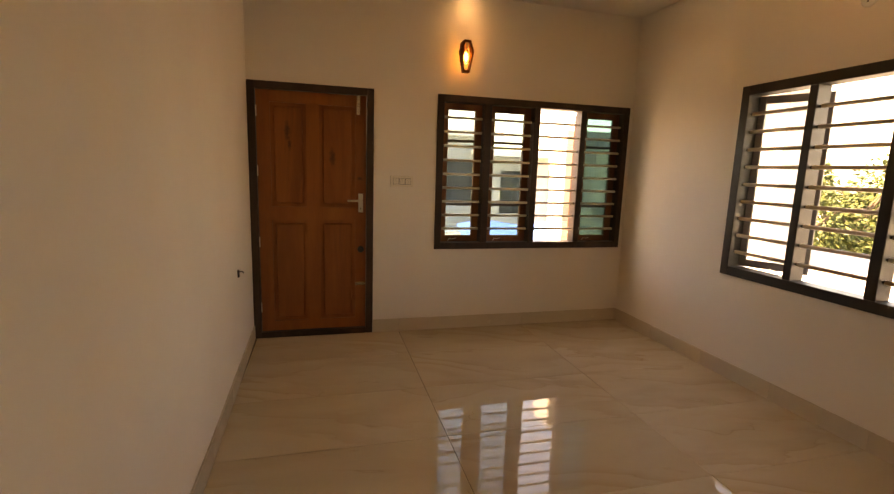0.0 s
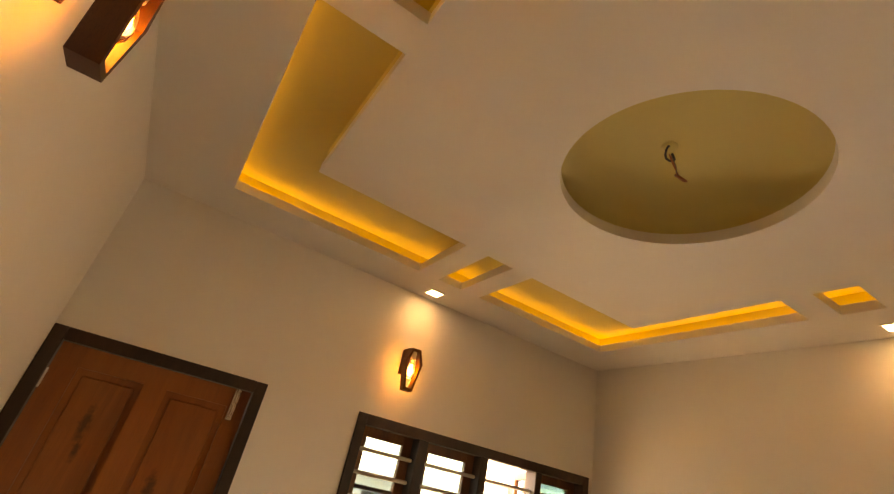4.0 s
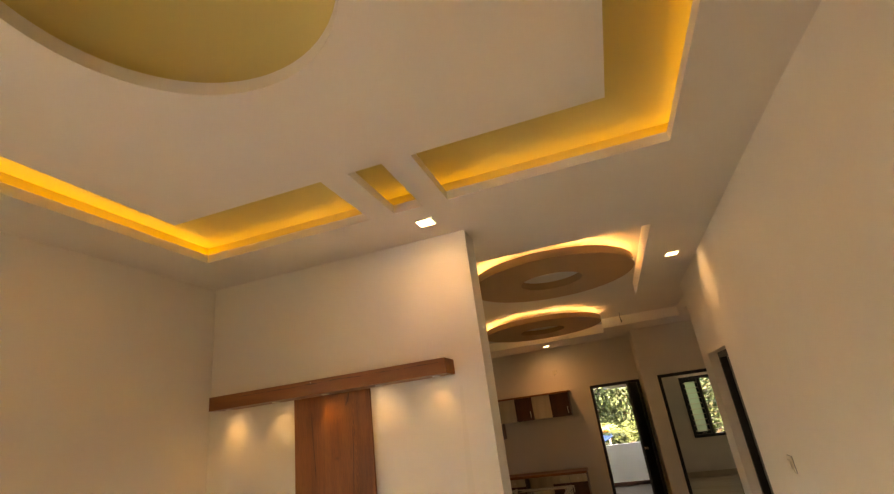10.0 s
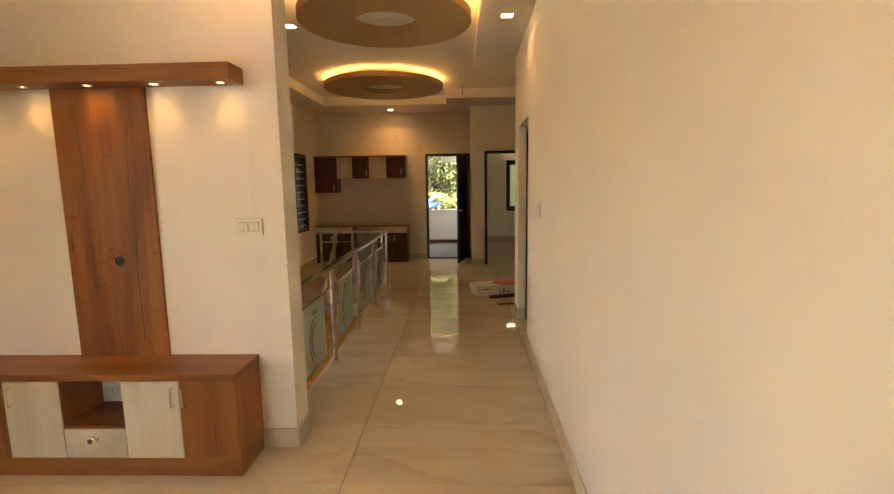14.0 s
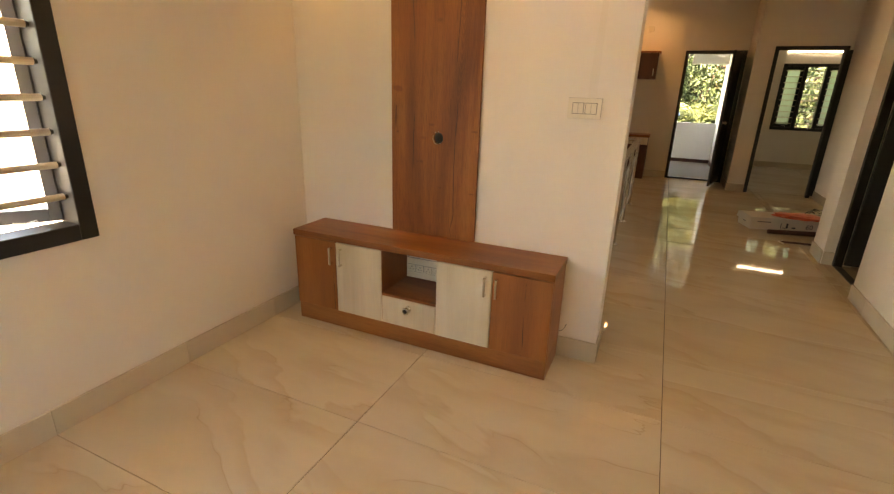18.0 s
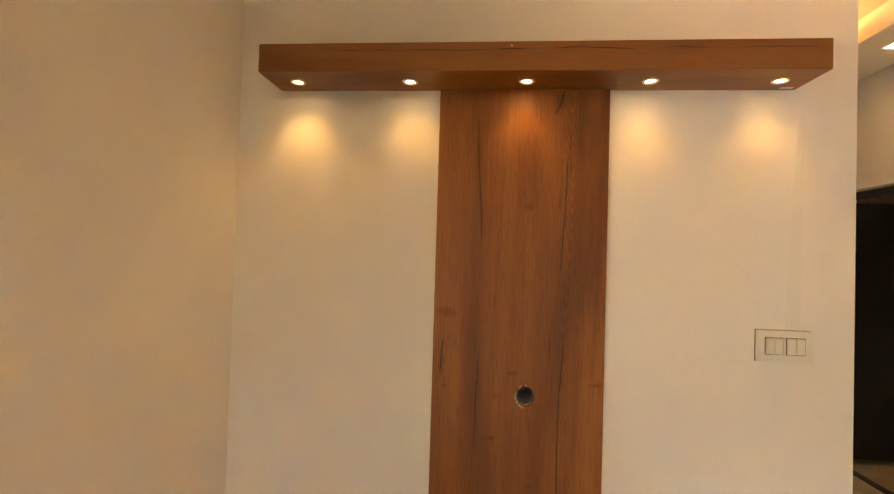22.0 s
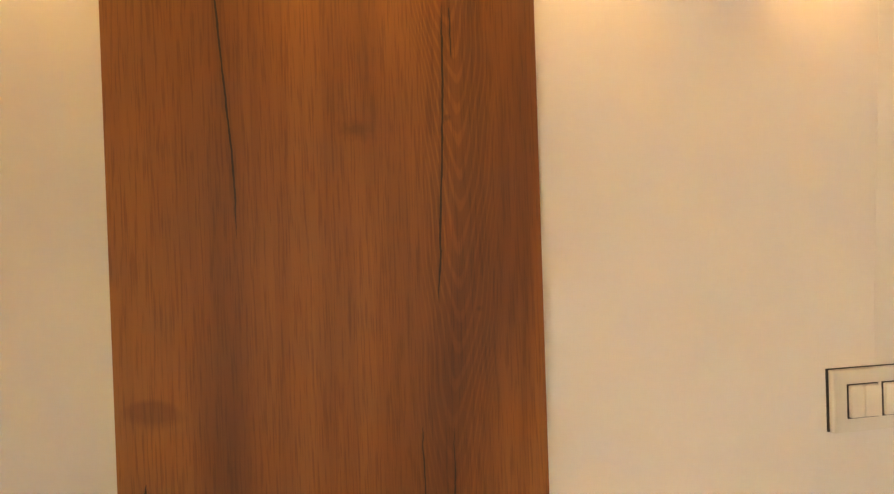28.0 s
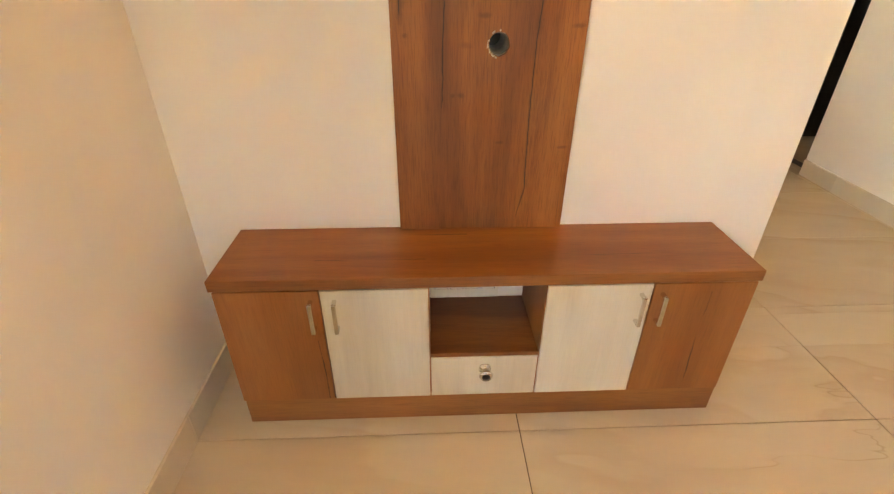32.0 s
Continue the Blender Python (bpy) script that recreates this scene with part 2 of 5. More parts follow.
PANEL_KNOTS = ((-0.023, 1.132, 0.026, 0.018), (0.013, 0.622, 0.022, 0.009), (0.072, 0.42, 0.014, 0.009), (0.095, 0.42, 0.008, 0.008), (-0.235, 0.598, 0.024, 0.007), (-0.041, 1.413, 0.006, 0.006), (-0.174, 0.904, 0.006, 0.005), (-0.141, 1.148, 0.006, 0.005), (0.223, 0.574, 0.010, 0.008), (-0.043, 0.285, 0.014, 0.006), (-0.231, 0.269, 0.020, 0.006), (0.231, 0.65, 0.014, 0.06), (-0.130, 0.60, 0.012, 0.05), (-0.11, 1.45, 0.02, 0.05))
PANEL_WOOD = laminate("panel_laminate", 2, (0.395, 0.138, 0.034), (0.295, 0.094, 0.022), (0.190, 0.054, 0.013), grain=0.82, strong=0.42, rough=0.54, flames=((-0.150, 0.060),), seams=PANEL_SEAMS, stains=PANEL_KNOTS)
TOP_WOOD = laminate("top_laminate", 0, *TEAK_RED, grain=0.6)
BENCH_WOOD = laminate("bench_laminate", 0, *TEAK_RED, grain=0.6, cracks=((0.055, 1, 0.03, 0.18, 0.50), (0.050, 1, 0.03, -0.50, -0.26), (-0.09, 1, 0.02, 0.05, 0.24)))
SHELF_WOOD = laminate("shelf_laminate", 0, *TEAK_RED, grain=0.4, cracks=((0.062, 2, 0.05, -0.75, 0.6),))
DOOR_WOOD = laminate("unit_laminate", 2, (0.395, 0.140, 0.040), (0.335, 0.112, 0.030), (0.275, 0.088, 0.023), grain=0.4, cracks=((-0.64, 0, 0.06, 0.1, 0.5), (0.50, 0, 0.05, 0.1, 0.35)))
PALE_WOOD = laminate("pale_laminate", 2, (0.67, 0.605, 0.48), (0.61, 0.54, 0.415), (0.49, 0.42, 0.31), figure=0.1, rough=0.42, grain=0.12)
DARK_WOOD = laminate("dark_laminate", 2, (0.12, 0.035, 0.02), (0.085, 0.024, 0.014), (0.05, 0.014, 0.009))
DOOR_TEAK = laminate("door_teak", 2, (0.365, 0.116, 0.033), (0.31, 0.093, 0.026), (0.235, 0.067, 0.018), rough=0.42, spread=3.0, strong=0.85, grain=0.3, stains=((-0.20, 1.73, 0.028, 0.10), (-0.185, 1.62, 0.02, 0.06), (0.155, 1.53, 0.03, 0.09), (0.38, 1.36, 0.03, 0.02)))
FRAME_BROWN = laminate("brown_frame", 2, (0.06, 0.027, 0.014), (0.04, 0.018, 0.010), (0.025, 0.011, 0.007), rough=0.5)
SASH_TEAK = laminate("sash_teak", 2, (0.26, 0.10, 0.035), (0.19, 0.065, 0.022), (0.12, 0.04, 0.014), rough=0.45)
LAMP_WOOD = laminate("lamp_wood", 2, (0.16, 0.055, 0.02), (0.12, 0.036, 0.014), (0.08, 0.024, 0.01), rough=0.45)
BLACK = paint("black_frame_paint", (0.018, 0.016, 0.015), 0.42, 0.2)
GREYF = paint("grey_sash_paint", (0.14, 0.13, 0.13), 0.45, 0.1)
CREAM = paint("cream_bar_paint", (0.62, 0.55, 0.46), 0.4, 0.05)
PLASTIC = paint("switch_plastic", (0.76, 0.72, 0.62), 0.32, 0.02)
TARP_BLUE = paint("blue_tarpaulin", (0.03, 0.14, 0.52), 0.5, 0.15)
DARKPL = shader("dark_gap", (0.03, 0.028, 0.025), 0.6)
BLACKPL = shader("black_plastic", (0.02, 0.02, 0.02), 0.4)
CHROME = shader("chrome", (0.75, 0.73, 0.70), 0.14, 1.0)
STEEL = shader("brushed_steel", (0.72, 0.70, 0.67), 0.30, 0.85)
POLISHED = shader("polished_steel", (0.56, 0.54, 0.51), 0.16, 1.0)
COPPER = shader("copper_wire", (0.40, 0.13, 0.06), 0.4, 0.5)
IRON = shader("dark_iron", (0.09, 0.08, 0.075), 0.45, 0.6)
GROUT = paint("tile_grout", (0.11, 0.085, 0.06), 0.85)


def tile_material():
    m = shader("beige_marble_tile", (0.6, 0.5, 0.38), 0.07)
    g = Graph(m)
    c = g.coords((0.55, 1.5, 1), 9.0)
    cloud = g.noise(c, 1.3, 4, 0.5, 0.5)
    col = g.ramp(cloud, [(0.3, (0.52, 0.435, 0.315)), (0.5, (0.58, 0.50, 0.375)), (0.7, (0.62, 0.55, 0.43))])
    turn = g.add("ShaderNodeMapping")
    turn.inputs["Rotation"].default_value = (0, 0, radians(14))
    g.link(g.coords((1, 1, 1), 9.0), turn.inputs["Vector"])
    flat = turn.outputs["Vector"]
    sep = g.add("ShaderNodeSeparateXYZ")
    g.link(flat, sep.inputs[0])
    stretch = g.add("ShaderNodeMapping")
    stretch.inputs["Scale"].default_value = (0.55, 1.5, 1)
    g.link(flat, stretch.inputs["Vector"])
    flow = g.noise(stretch.outputs["Vector"], 1.7, 4, 0.5, 0.35)
    here = g.ramp(g.noise(stretch.outputs["Vector"], 1.9, 2), [(0.36, (0.1, 0.1, 0.1)), (0.60, (1, 1, 1))])
    phase = g.maths("FRACT", g.maths("ADD", g.maths("MULTIPLY", sep.outputs["Y"], 3.1), g.maths("MULTIPLY", flow, 4.6)))
    soft = g.mix(1.0, g.ramp(phase, [(0.0, (0.34, 0.34, 0.34)), (0.05, (0.31, 0.31, 0.31)), (0.48, (0, 0, 0)), (0.90, (0, 0, 0)), (1.0, (0.34, 0.34, 0.34))]), here, "MULTIPLY")
    col = g.mix(soft, col, (0.42, 0.29, 0.165))
    fine = g.ramp(g.noise(stretch.outputs["Vector"], 3.4, 3), [(0.50, (0, 0, 0)), (0.62, (1, 1, 1))])
    edge = g.ramp(phase, [(0.0, (0.32, 0.32, 0.32)), (0.02, (0, 0, 0)), (0.98, (0, 0, 0)), (1.0, (0.32, 0.32, 0.32))])
    col = g.mix(g.mix(1.0, edge, fine, "MULTIPLY"), col, (0.27, 0.165, 0.085))
    g.base(col)
    m.node_tree.nodes["Principled BSDF"].inputs["Specular IOR Level"].default_value = 0.4
    smear = g.noise(g.coords((1, 1, 1)), 2.3, 4)
    g.rough(smear, 0.012, 0.04)
    g.bump(g.noise(g.coords((1, 1, 1), 4.0), 3.0, 2), 0.05, 0.004)
    return m


TILE = tile_material()
SKIRT = paint("skirting_tile", (0.66, 0.575, 0.45), 0.22, 0.12)



def glow(name, colour, strength):
    m = shader(name, colour, 0.5)
    b = m.node_tree.nodes["Principled BSDF"]
    b.inputs["Emission Color"].default_value = (*colour, 1)
    b.inputs["Emission Strength"].default_value = strength
    return m


LED_AMBER = glow("amber_led_strip", AMBER, 0.40)
LED_AMBER_LOW = glow("weaker_amber_led_strip", AMBER, 0.19)
LED_WARM = glow("warm_led_strip", (1.0, 0.68, 0.33), 0.9)
LED_DISC = glow("warm_diffuser", (1.0, 0.80, 0.50), 1.3)
FILAMENT = glow("glowing_filament", (1.0, 0.5, 0.14), 4)


def glass(name, colour, rough=0.0):
    m = shader(name, colour, rough)
    b = m.node_tree.nodes["Principled BSDF"]
    b.inputs["Transmission Weight"].default_value = 1.0
    b.inputs["IOR"].default_value = 1.45
    return m


PANE = glass("window_glass", (0.94, 0.97, 0.96))
TINT = glass("grey_tinted_glass", (0.28, 0.42, 0.46))
NIGHT = glass("dark_tinted_glass", (0.03, 0.035, 0.04))
TEAL = glass("teal_window_glass", (0.055, 0.155, 0.16))
FROST = glass("frosted_green_glass", (0.50, 0.60, 0.52), 0.45)
FROST.node_tree.nodes["Principled BSDF"].inputs["Transmission Weight"].default_value = 0.55
FROSTED = glass("milky_green_glass", (0.34, 0.44, 0.33), 0.6)
BULB = glass("amber_bulb_glass", (1.0, 0.82, 0.55))

# ---- building helpers ----
BOX_FACES = ((0, 3, 2, 1), (4, 5, 6, 7), (0, 1, 5, 4), (1, 2, 6, 5), (2, 3, 7, 6), (3, 0, 4, 7))


def origin(ob):
    at = Vector((0, 0, 0))
    while ob:
        at += ob.location
        ob = ob.parent
    return at


def part(name, bm, material, parent=None, label="", smooth=False):
    me = bpy.data.meshes.new(name)
    if parent:
        bmesh.ops.translate(bm, verts=bm.verts, vec=-origin(parent))
    bmesh.ops.recalc_face_normals(bm, faces=bm.faces)
    bm.to_mesh(me)
    bm.free()
    for m in material if isinstance(material, (list, tuple)) else (material,):
        me.materials.append(m)
    if smooth:
        me.polygons.foreach_set("use_smooth", [True] * len(me.polygons))
    ob = new(name, me)
    if parent:
        ob.parent = parent
    return tagged(ob, label)


def thing(name, at, label, category, group=""):
    ob = new(name)
    ob.empty_display_size = 0.1
    ob.location = at
    return tagged(ob, label, category, group)


def box(x0, x1, y0, y1, z0, z1, bevel=0.0, bm=None, m=None, seg=1):
    own = bmesh.new()
    vs = [own.verts.new((x, y, z)) for z in (z0, z1) for x, y in ((x0, y0), (x1, y0), (x1, y1), (x0, y1))]
    for f in BOX_FACES:
        own.faces.new([vs[i] for i in f])
    if bevel:
        bmesh.ops.bevel(own, geom=own.edges[:], offset=bevel, segments=seg, profile=0.6, affect="EDGES")
    if m is not None:
        own.transform(m)
    if bm is None:
        return own
    return joined(bm, own)


def joined(bm, other):
    me = bpy.data.meshes.new("tmp")
    other.to_mesh(me)
    other.free()
    bm.from_mesh(me)
    bpy.data.meshes.remove(me)
    return bm


def rod(a, b, r, seg=12, bm=None, r2=None):
    """A round bar from a to b."""
    own = bmesh.new()
    a, b = Vector(a), Vector(b)
    bmesh.ops.create_cone(own, cap_ends=True, segments=seg, radius1=r, radius2=r if r2 is None else r2, depth=(b - a).length)
    own.transform(Matrix.Translation((a + b) / 2) @ (b - a).to_track_quat("Z", "Y").to_matrix().to_4x4())
    return own if bm is None else joined(bm, own)


def tube(points, r, seg=8, bm=None):
    """A bent round bar through points."""
    own = bmesh.new()
    pts = [Vector(p) for p in points]
    rings = []
    for i, p in enumerate(pts):
        d = (pts[min(i + 1, len(pts) - 1)] - pts[max(i - 1, 0)]).normalized()
        q = d.to_track_quat("Z", "Y")
        rings.append([own.verts.new(p + q @ Vector((r * math.cos(k * math.tau / seg), r * math.sin(k * math.tau / seg), 0))) for k in range(seg)])
    for u, v in zip(rings, rings[1:]):
        for k in range(seg):
            own.faces.new((u[k], u[(k + 1) % seg], v[(k + 1) % seg], v[k]))
    own.faces.new(rings[0][::-1])
    own.faces.new(rings[-1])
    return own if bm is None else joined(bm, own)


def lathe(profile, at, seg=24, axis="Z", capped=True):
    """A turned shape: profile of (radius, height)."""
    own = bmesh.new()
    rings = [[own.verts.new((r * math.cos(k * math.tau / seg), r * math.sin(k * math.tau / seg), z)) for k in range(seg)] for r, z in profile]
    for u, v in zip(rings, rings[1:]):
        for k in range(seg):
            own.faces.new((u[k], u[(k + 1) % seg], v[(k + 1) % seg], v[k]))
    if capped:
        own.faces.new(rings[0][::-1])
        own.faces.new(rings[-1])
    turn = {"Z": Matrix(), "Y": Matrix.Rotation(radians(-90), 4, "X"), "X": Matrix.Rotation(radians(90), 4, "Y")}[axis]
    own.transform(Matrix.Translation(at) @ turn)
    return own


def cells(us, vs, w0, w1, holes, axis):
    """A slab across us x vs, from w0 to w1 along axis, with holes (u0, u1, v0, v1) cut through."""
    us = sorted({*us, *(round(k, 4) for h in holes for k in h[:2] if us[0] < k < us[-1])})
    vs = sorted({*vs, *(round(k, 4) for h in holes for k in h[2:] if vs[0] < k < vs[-1])})
    own = bmesh.new()
    seen = {}

    def vert(u, v, w):
        p = {"x": (w, u, v), "y": (u, w, v), "z": (u, v, w)}[axis]
        if p not in seen:
            seen[p] = own.verts.new(p)
        return seen[p]

    def full(i, j):
        if not (0 <= i < len(us) - 1 and 0 <= j < len(vs) - 1):
            return False
        u, v = (us[i] + us[i + 1]) / 2, (vs[j] + vs[j + 1]) / 2
        return not any(h[0] < u < h[1] and h[2] < v < h[3] for h in holes)

    for i in range(len(us) - 1):
        for j in range(len(vs) - 1):
            if not full(i, j):
                continue
            a, b, c, d = us[i], us[i + 1], vs[j], vs[j + 1]
            for w in (w0, w1):
                own.faces.new([vert(a, c, w), vert(b, c, w), vert(b, d, w), vert(a, d, w)])
            for di, dj, p, q in ((-1, 0, (a, c), (a, d)), (1, 0, (b, c), (b, d)), (0, -1, (a, c), (b, c)), (0, 1, (a, d), (b, d))):
                if not full(i + di, j + dj):
                    own.faces.new([vert(*p, w0), vert(*q, w0), vert(*q, w1), vert(*p, w1)])
    return own


def structure(name, bm, material, label="", category=""):
    return tagged(part(name, bm, material), label, category, kind="structure")

# ---- plan ----
E, N, H = 3.468, 3.932, 2.918
TW = -0.20            # back of the wall that carries the cabinet
WX, WS = -0.745, -3.0  # side alcove: its west face and its north end
FY, BY = -6.22, -6.98  # wall with the bedroom door; wall with the balcony door
STX, STY0, STY1 = 1.765, TW, -4.30  # stairwell opening

DOOR_N = (0.0, 0.986, 0.0, 2.1)
WIN_N = (1.531, 3.425, 0.75, 2.1)
WIN_E = (1.257, 2.69, 0.76, 2.107)
WIN_S = (-6.20, -5.00, 0.69, 2.09)
WIN_T = (-2.15, -1.25, -1.30, 1.73)  # unseen tall window over the stairs, added for daylight the rail shadows suggest
DOOR_W = (-2.64, -1.78, 0.0, 2.12)
DOOR_B = (0.412, 1.30, 0.0, 2.118)
DOOR_F = (-0.705, 0.157, 0.0, 2.11)
BOW = ((WS, -0.042), (-1.78, -0.018), (-1.30, -0.005), (-0.30, 0.015), (0.70, 0.031), (2.05, 0.028), (2.60, 0.019), (N, -0.002))  # the long wall is not quite straight


def west(y):
    """Face of the long wall at y."""
    for (ya, xa), (yb, xb) in zip(BOW, BOW[1:]):
        if y <= yb:
            break
    return xa + (xb - xa) * (max(y, WS) - ya) / (yb - ya)


def sunk(opening):
    """The opening, carried down to under the floor tiles."""
    return (*opening[:2], -0.02, opening[3])


# ---- walls ----
structure("wall_north", cells([-0.22, E + 0.22], [-0.2, 3.2], N, N + 0.22, [sunk(DOOR_N), WIN_N], "y"), WALL, "cream painted plaster wall with door and window")
structure("wall_east", cells([-7.1, N], [-3.0, 3.2], E, E + 0.22, [WIN_E, WIN_S, WIN_T], "x"), WALL, "cream painted plaster wall with barred windows")
long_wall = cells([y for y, _ in BOW], [-0.2, 3.2], -0.22, 0.0, [sunk(DOOR_W)], "x")
for v in long_wall.verts:
    v.co.x += west(v.co.y)
structure("wall_west", long_wall, WALL, "long plain cream painted plaster wall")
HOLE = (2.516, 1.124)
structure("wall_cabinet", cells([1.572, E], [-0.2, 3.2], TW, 0.0, [(HOLE[0] - 0.03, HOLE[0] + 0.03, HOLE[1] - 0.03, HOLE[1] + 0.03)], "y"), WALL, "cream painted partition behind the television cabinet")
structure("wall_balcony", cells([0.395, E], [-0.2, 3.2], BY - 0.2, BY, [sunk(DOOR_B)], "y"), WALL, "cream painted wall with balcony door")
structure("wall_return", box(0.20, 0.395, BY - 0.2, FY - 0.18, -0.2, 3.2), WALL)
structure("wall_bedroom", cells([-2.6, 0.395], [-0.2, 3.2], FY - 0.18, FY, [sunk(DOOR_F)], "y"), WALL, "cream painted wall with bedroom door")
structure("wall_alcove", box(WX - 0.2, WX, FY, WS, -0.2, 3.2), WALL)
structure("wall_alcove_end", box(WX - 0.2, -0.26, WS, WS + 0.10, -0.2, 3.2), WALL)
# rooms beyond the openings
structure("wall_bathroom", cells([-1.7, -0.22], [0, 2.6], -1.2, -1.1, [], "y"), WALL)
structure("wall_bathroom_side", box(-1.8, -1.7, WS + 0.10, -1.1, 0, 2.6), WALL)
structure("wall_bathroom_south", box(-1.8, WX - 0.2, WS, WS + 0.10, 0, 2.6), WALL)
structure("ceiling_bathroom", box(-1.8, -0.22, WS + 0.10, -1.1, 2.6, 2.7), CEIL)
FWY = -9.9
WIN_F = (-1.79, -0.595, 0.79, 2.10)
structure("wall_bedroom_far", cells([-2.6, 0.42], [-0.2, 3.0], FWY - 0.2, FWY, [WIN_F], "y"), WALL, "cream painted bedroom wall with barred window")
structure("wall_bedroom_side", box(0.22, 0.42, FWY, BY - 0.2, -0.2, 3.0), WALL)
structure("wall_bedroom_west", box(-2.8, -2.6, FWY - 0.2, FY, -0.2, 3.0), WALL)
structure("ceiling_bedroom", box(-2.8, 0.42, FWY - 0.2, FY - 0.18, 2.9, 3.1), CEIL)
# stairwell below
structure("wall_stair_south", box(STX - 0.15, E, STY1 - 0.2, STY1, -3.0, -0.16), WALL)
structure("wall_stair_north", box(STX - 0.15, E, TW, TW + 0.2, -3.0, -0.2), WALL)
structure("wall_stair_west", box(STX - 0.2, STX - 0.02, STY1, STY0, -3.0, -0.16), WALL)
structure("floor_lower", box(STX - 0.2, E, STY1, STY0, -3.1, -3.0), TILE)

# ---- ceilings ----
CX0, CX1, CY0, CY1 = 0.415, 3.10, 0.46, 3.585
IX0, IX1, IY0, IY1 = 0.705, 2.823, 0.962, 3.075
BXS = ((CX0, 1.527), (1.667, 1.838), (1.977, CX1))
BYS = ((IY0, 1.788), (1.918, 2.094), (2.23, IY1))
DOME = (1.757, 2.020, 0.434)
cuts = [(a, b, IY1, CY1) for a, b in BXS] + [(a, b, CY0, IY0) for a, b in BXS]
cuts += [(CX0, IX0, a, b) for a, b in BYS] + [(IX1, CX1, a, b) for a, b in BYS]
TRAY = [(0.83, 3.0, -5.98, -0.70), (0.42, 0.83, -5.42, -0.70), (-0.32, 0.42, -5.42, -3.13)]
SQ = 0.45
cuts += TRAY + [(DOME[0] - SQ, DOME[0] + SQ, DOME[1] - SQ, DOME[1] + SQ)]
sheet = cells([-0.95, E], [-7.1, N], H, H + 0.05, cuts, "z")
ring = bmesh.new()
for z in (H, H + 0.05):
    inner, outer = [], []
    for k in range(64):
        a = k * math.tau / 64
        c, s = math.cos(a), math.sin(a)
        inner.append(ring.verts.new((DOME[0] + DOME[2] * c, DOME[1] + DOME[2] * s, z)))
        q = SQ / max(abs(c), abs(s))
        outer.append(ring.verts.new((DOME[0] + q * c, DOME[1] + q * s, z)))
    for k in range(64):
        ring.faces.new((inner[k], inner[(k + 1) % 64], outer[(k + 1) % 64], outer[k]))
    if z == H:
        low = inner
for k in range(64):
    ring.faces.new((low[k], low[(k + 1) % 64], inner[(k + 1) % 64], inner[k]))
structure("ceiling", joined(sheet, ring), CEIL, "cream gypsum false ceiling with lit recesses")
cap = bmesh.new()
rows = []
for i in range(15):
    a = (i / 14) ** 1.3 * math.pi / 2
    r, z = (DOME[2] + 0.050) * math.cos(a) ** 0.30, H + 0.05 + 0.145 * math.sin(a) ** 0.85
    rows.append([cap.verts.new((DOME[0] + r * math.cos(k * math.tau / 64), DOME[1] + r * math.sin(k * math.tau / 64), z)) for k in range(64)] if i < 14 else [cap.verts.new((*DOME[:2], z))])
for u, v in zip(rows, rows[1:]):
    for k in range(64):
        cap.faces.new((u[k], u[(k + 1) % 64], v[(k + 1) % 64], v[k]) if len(v) > 1 else (u[k], u[(k + 1) % 64], v[0]))
structure("ceiling_dome", cap, KHAKI, "round khaki painted ceiling dome").data.polygons.foreach_set("use_smooth", [True] * 896)
BACK = 0.07
ZT = 3.05
structure("ceiling_cove", cells([CX0 - 0.3, CX1 + 0.25], [CY0 - 0.3, CY1 + 0.3], ZT, ZT + 0.06, [(DOME[0] - 0.5, DOME[0] + 0.5, DOME[1] - 0.5, DOME[1] + 0.5)], "z"), KHAKI, "khaki painted top of the cove recess")
cove = cells([CX0 - BACK - 0.02, CX1 + BACK + 0.02], [CY0 - BACK - 0.02, CY1 + BACK + 0.02], H + 0.05, ZT, [(CX0 - BACK, CX1 + BACK, CY0 - BACK, CY1 + BACK)], "z")
joined(cove, cells([IX0 + 0.005, IX1 - 0.005], [IY0 + 0.005, IY1 - 0.005], H + 0.05, ZT, [(IX0 + 0.03, IX1 - 0.03, IY0 + 0.03, IY1 - 0.03)], "z"))
structure("ceiling_cove_sides", cove, KHAKI)
structure("ceiling_tray", box(-0.92, E, -7.1, 0.1, 3.065, 3.12), CEIL, "cream recessed tray ceiling")
tray = cells([-0.36, 3.04], [-6.02, -0.66], H + 0.05, 3.065, TRAY, "z")
structure("ceiling_tray_sides", tray, CEIL)
structure("roof", box(-3.0, E + 0.5, -10.2, N + 0.5, 3.2, 3.4), WHITE)

# amber strips lying in the cove
for k, (x0, x1, y0, y1) in enumerate(((CX0 - 0.05, CX1 + 0.05, CY1 + 0.054, CY1 + 0.064), (CX0 - 0.05, CX1 + 0.05, CY0 - 0.064, CY0 - 0.054),
                                      (CX0 - 0.064, CX0 - 0.054, CY0 - 0.05, CY1 + 0.05), (CX1 + 0.054, CX1 + 0.064, CY0 - 0.05, CY1 + 0.05))):
    strip = part("led_strip", box(x0, x1, y0, y1, H + 0.052, H + 0.06), LED_AMBER if k in (0, 3) else LED_AMBER_LOW)
    tagged(strip, "amber LED strip light hidden in ceiling cove", "led strip", "cove strips")

# ---- floor ----
TX, TY, TILE_X, TILE_Y = 1.224, 0.356, 1.204, 0.605
structure_floor = structure("floor", cells([-2.8, E], [FWY - 0.2, N], -0.15, -0.004, [(STX, E + 1, STY1, STY0)], "z"), GROUT, "polished beige marble-look tile floor")


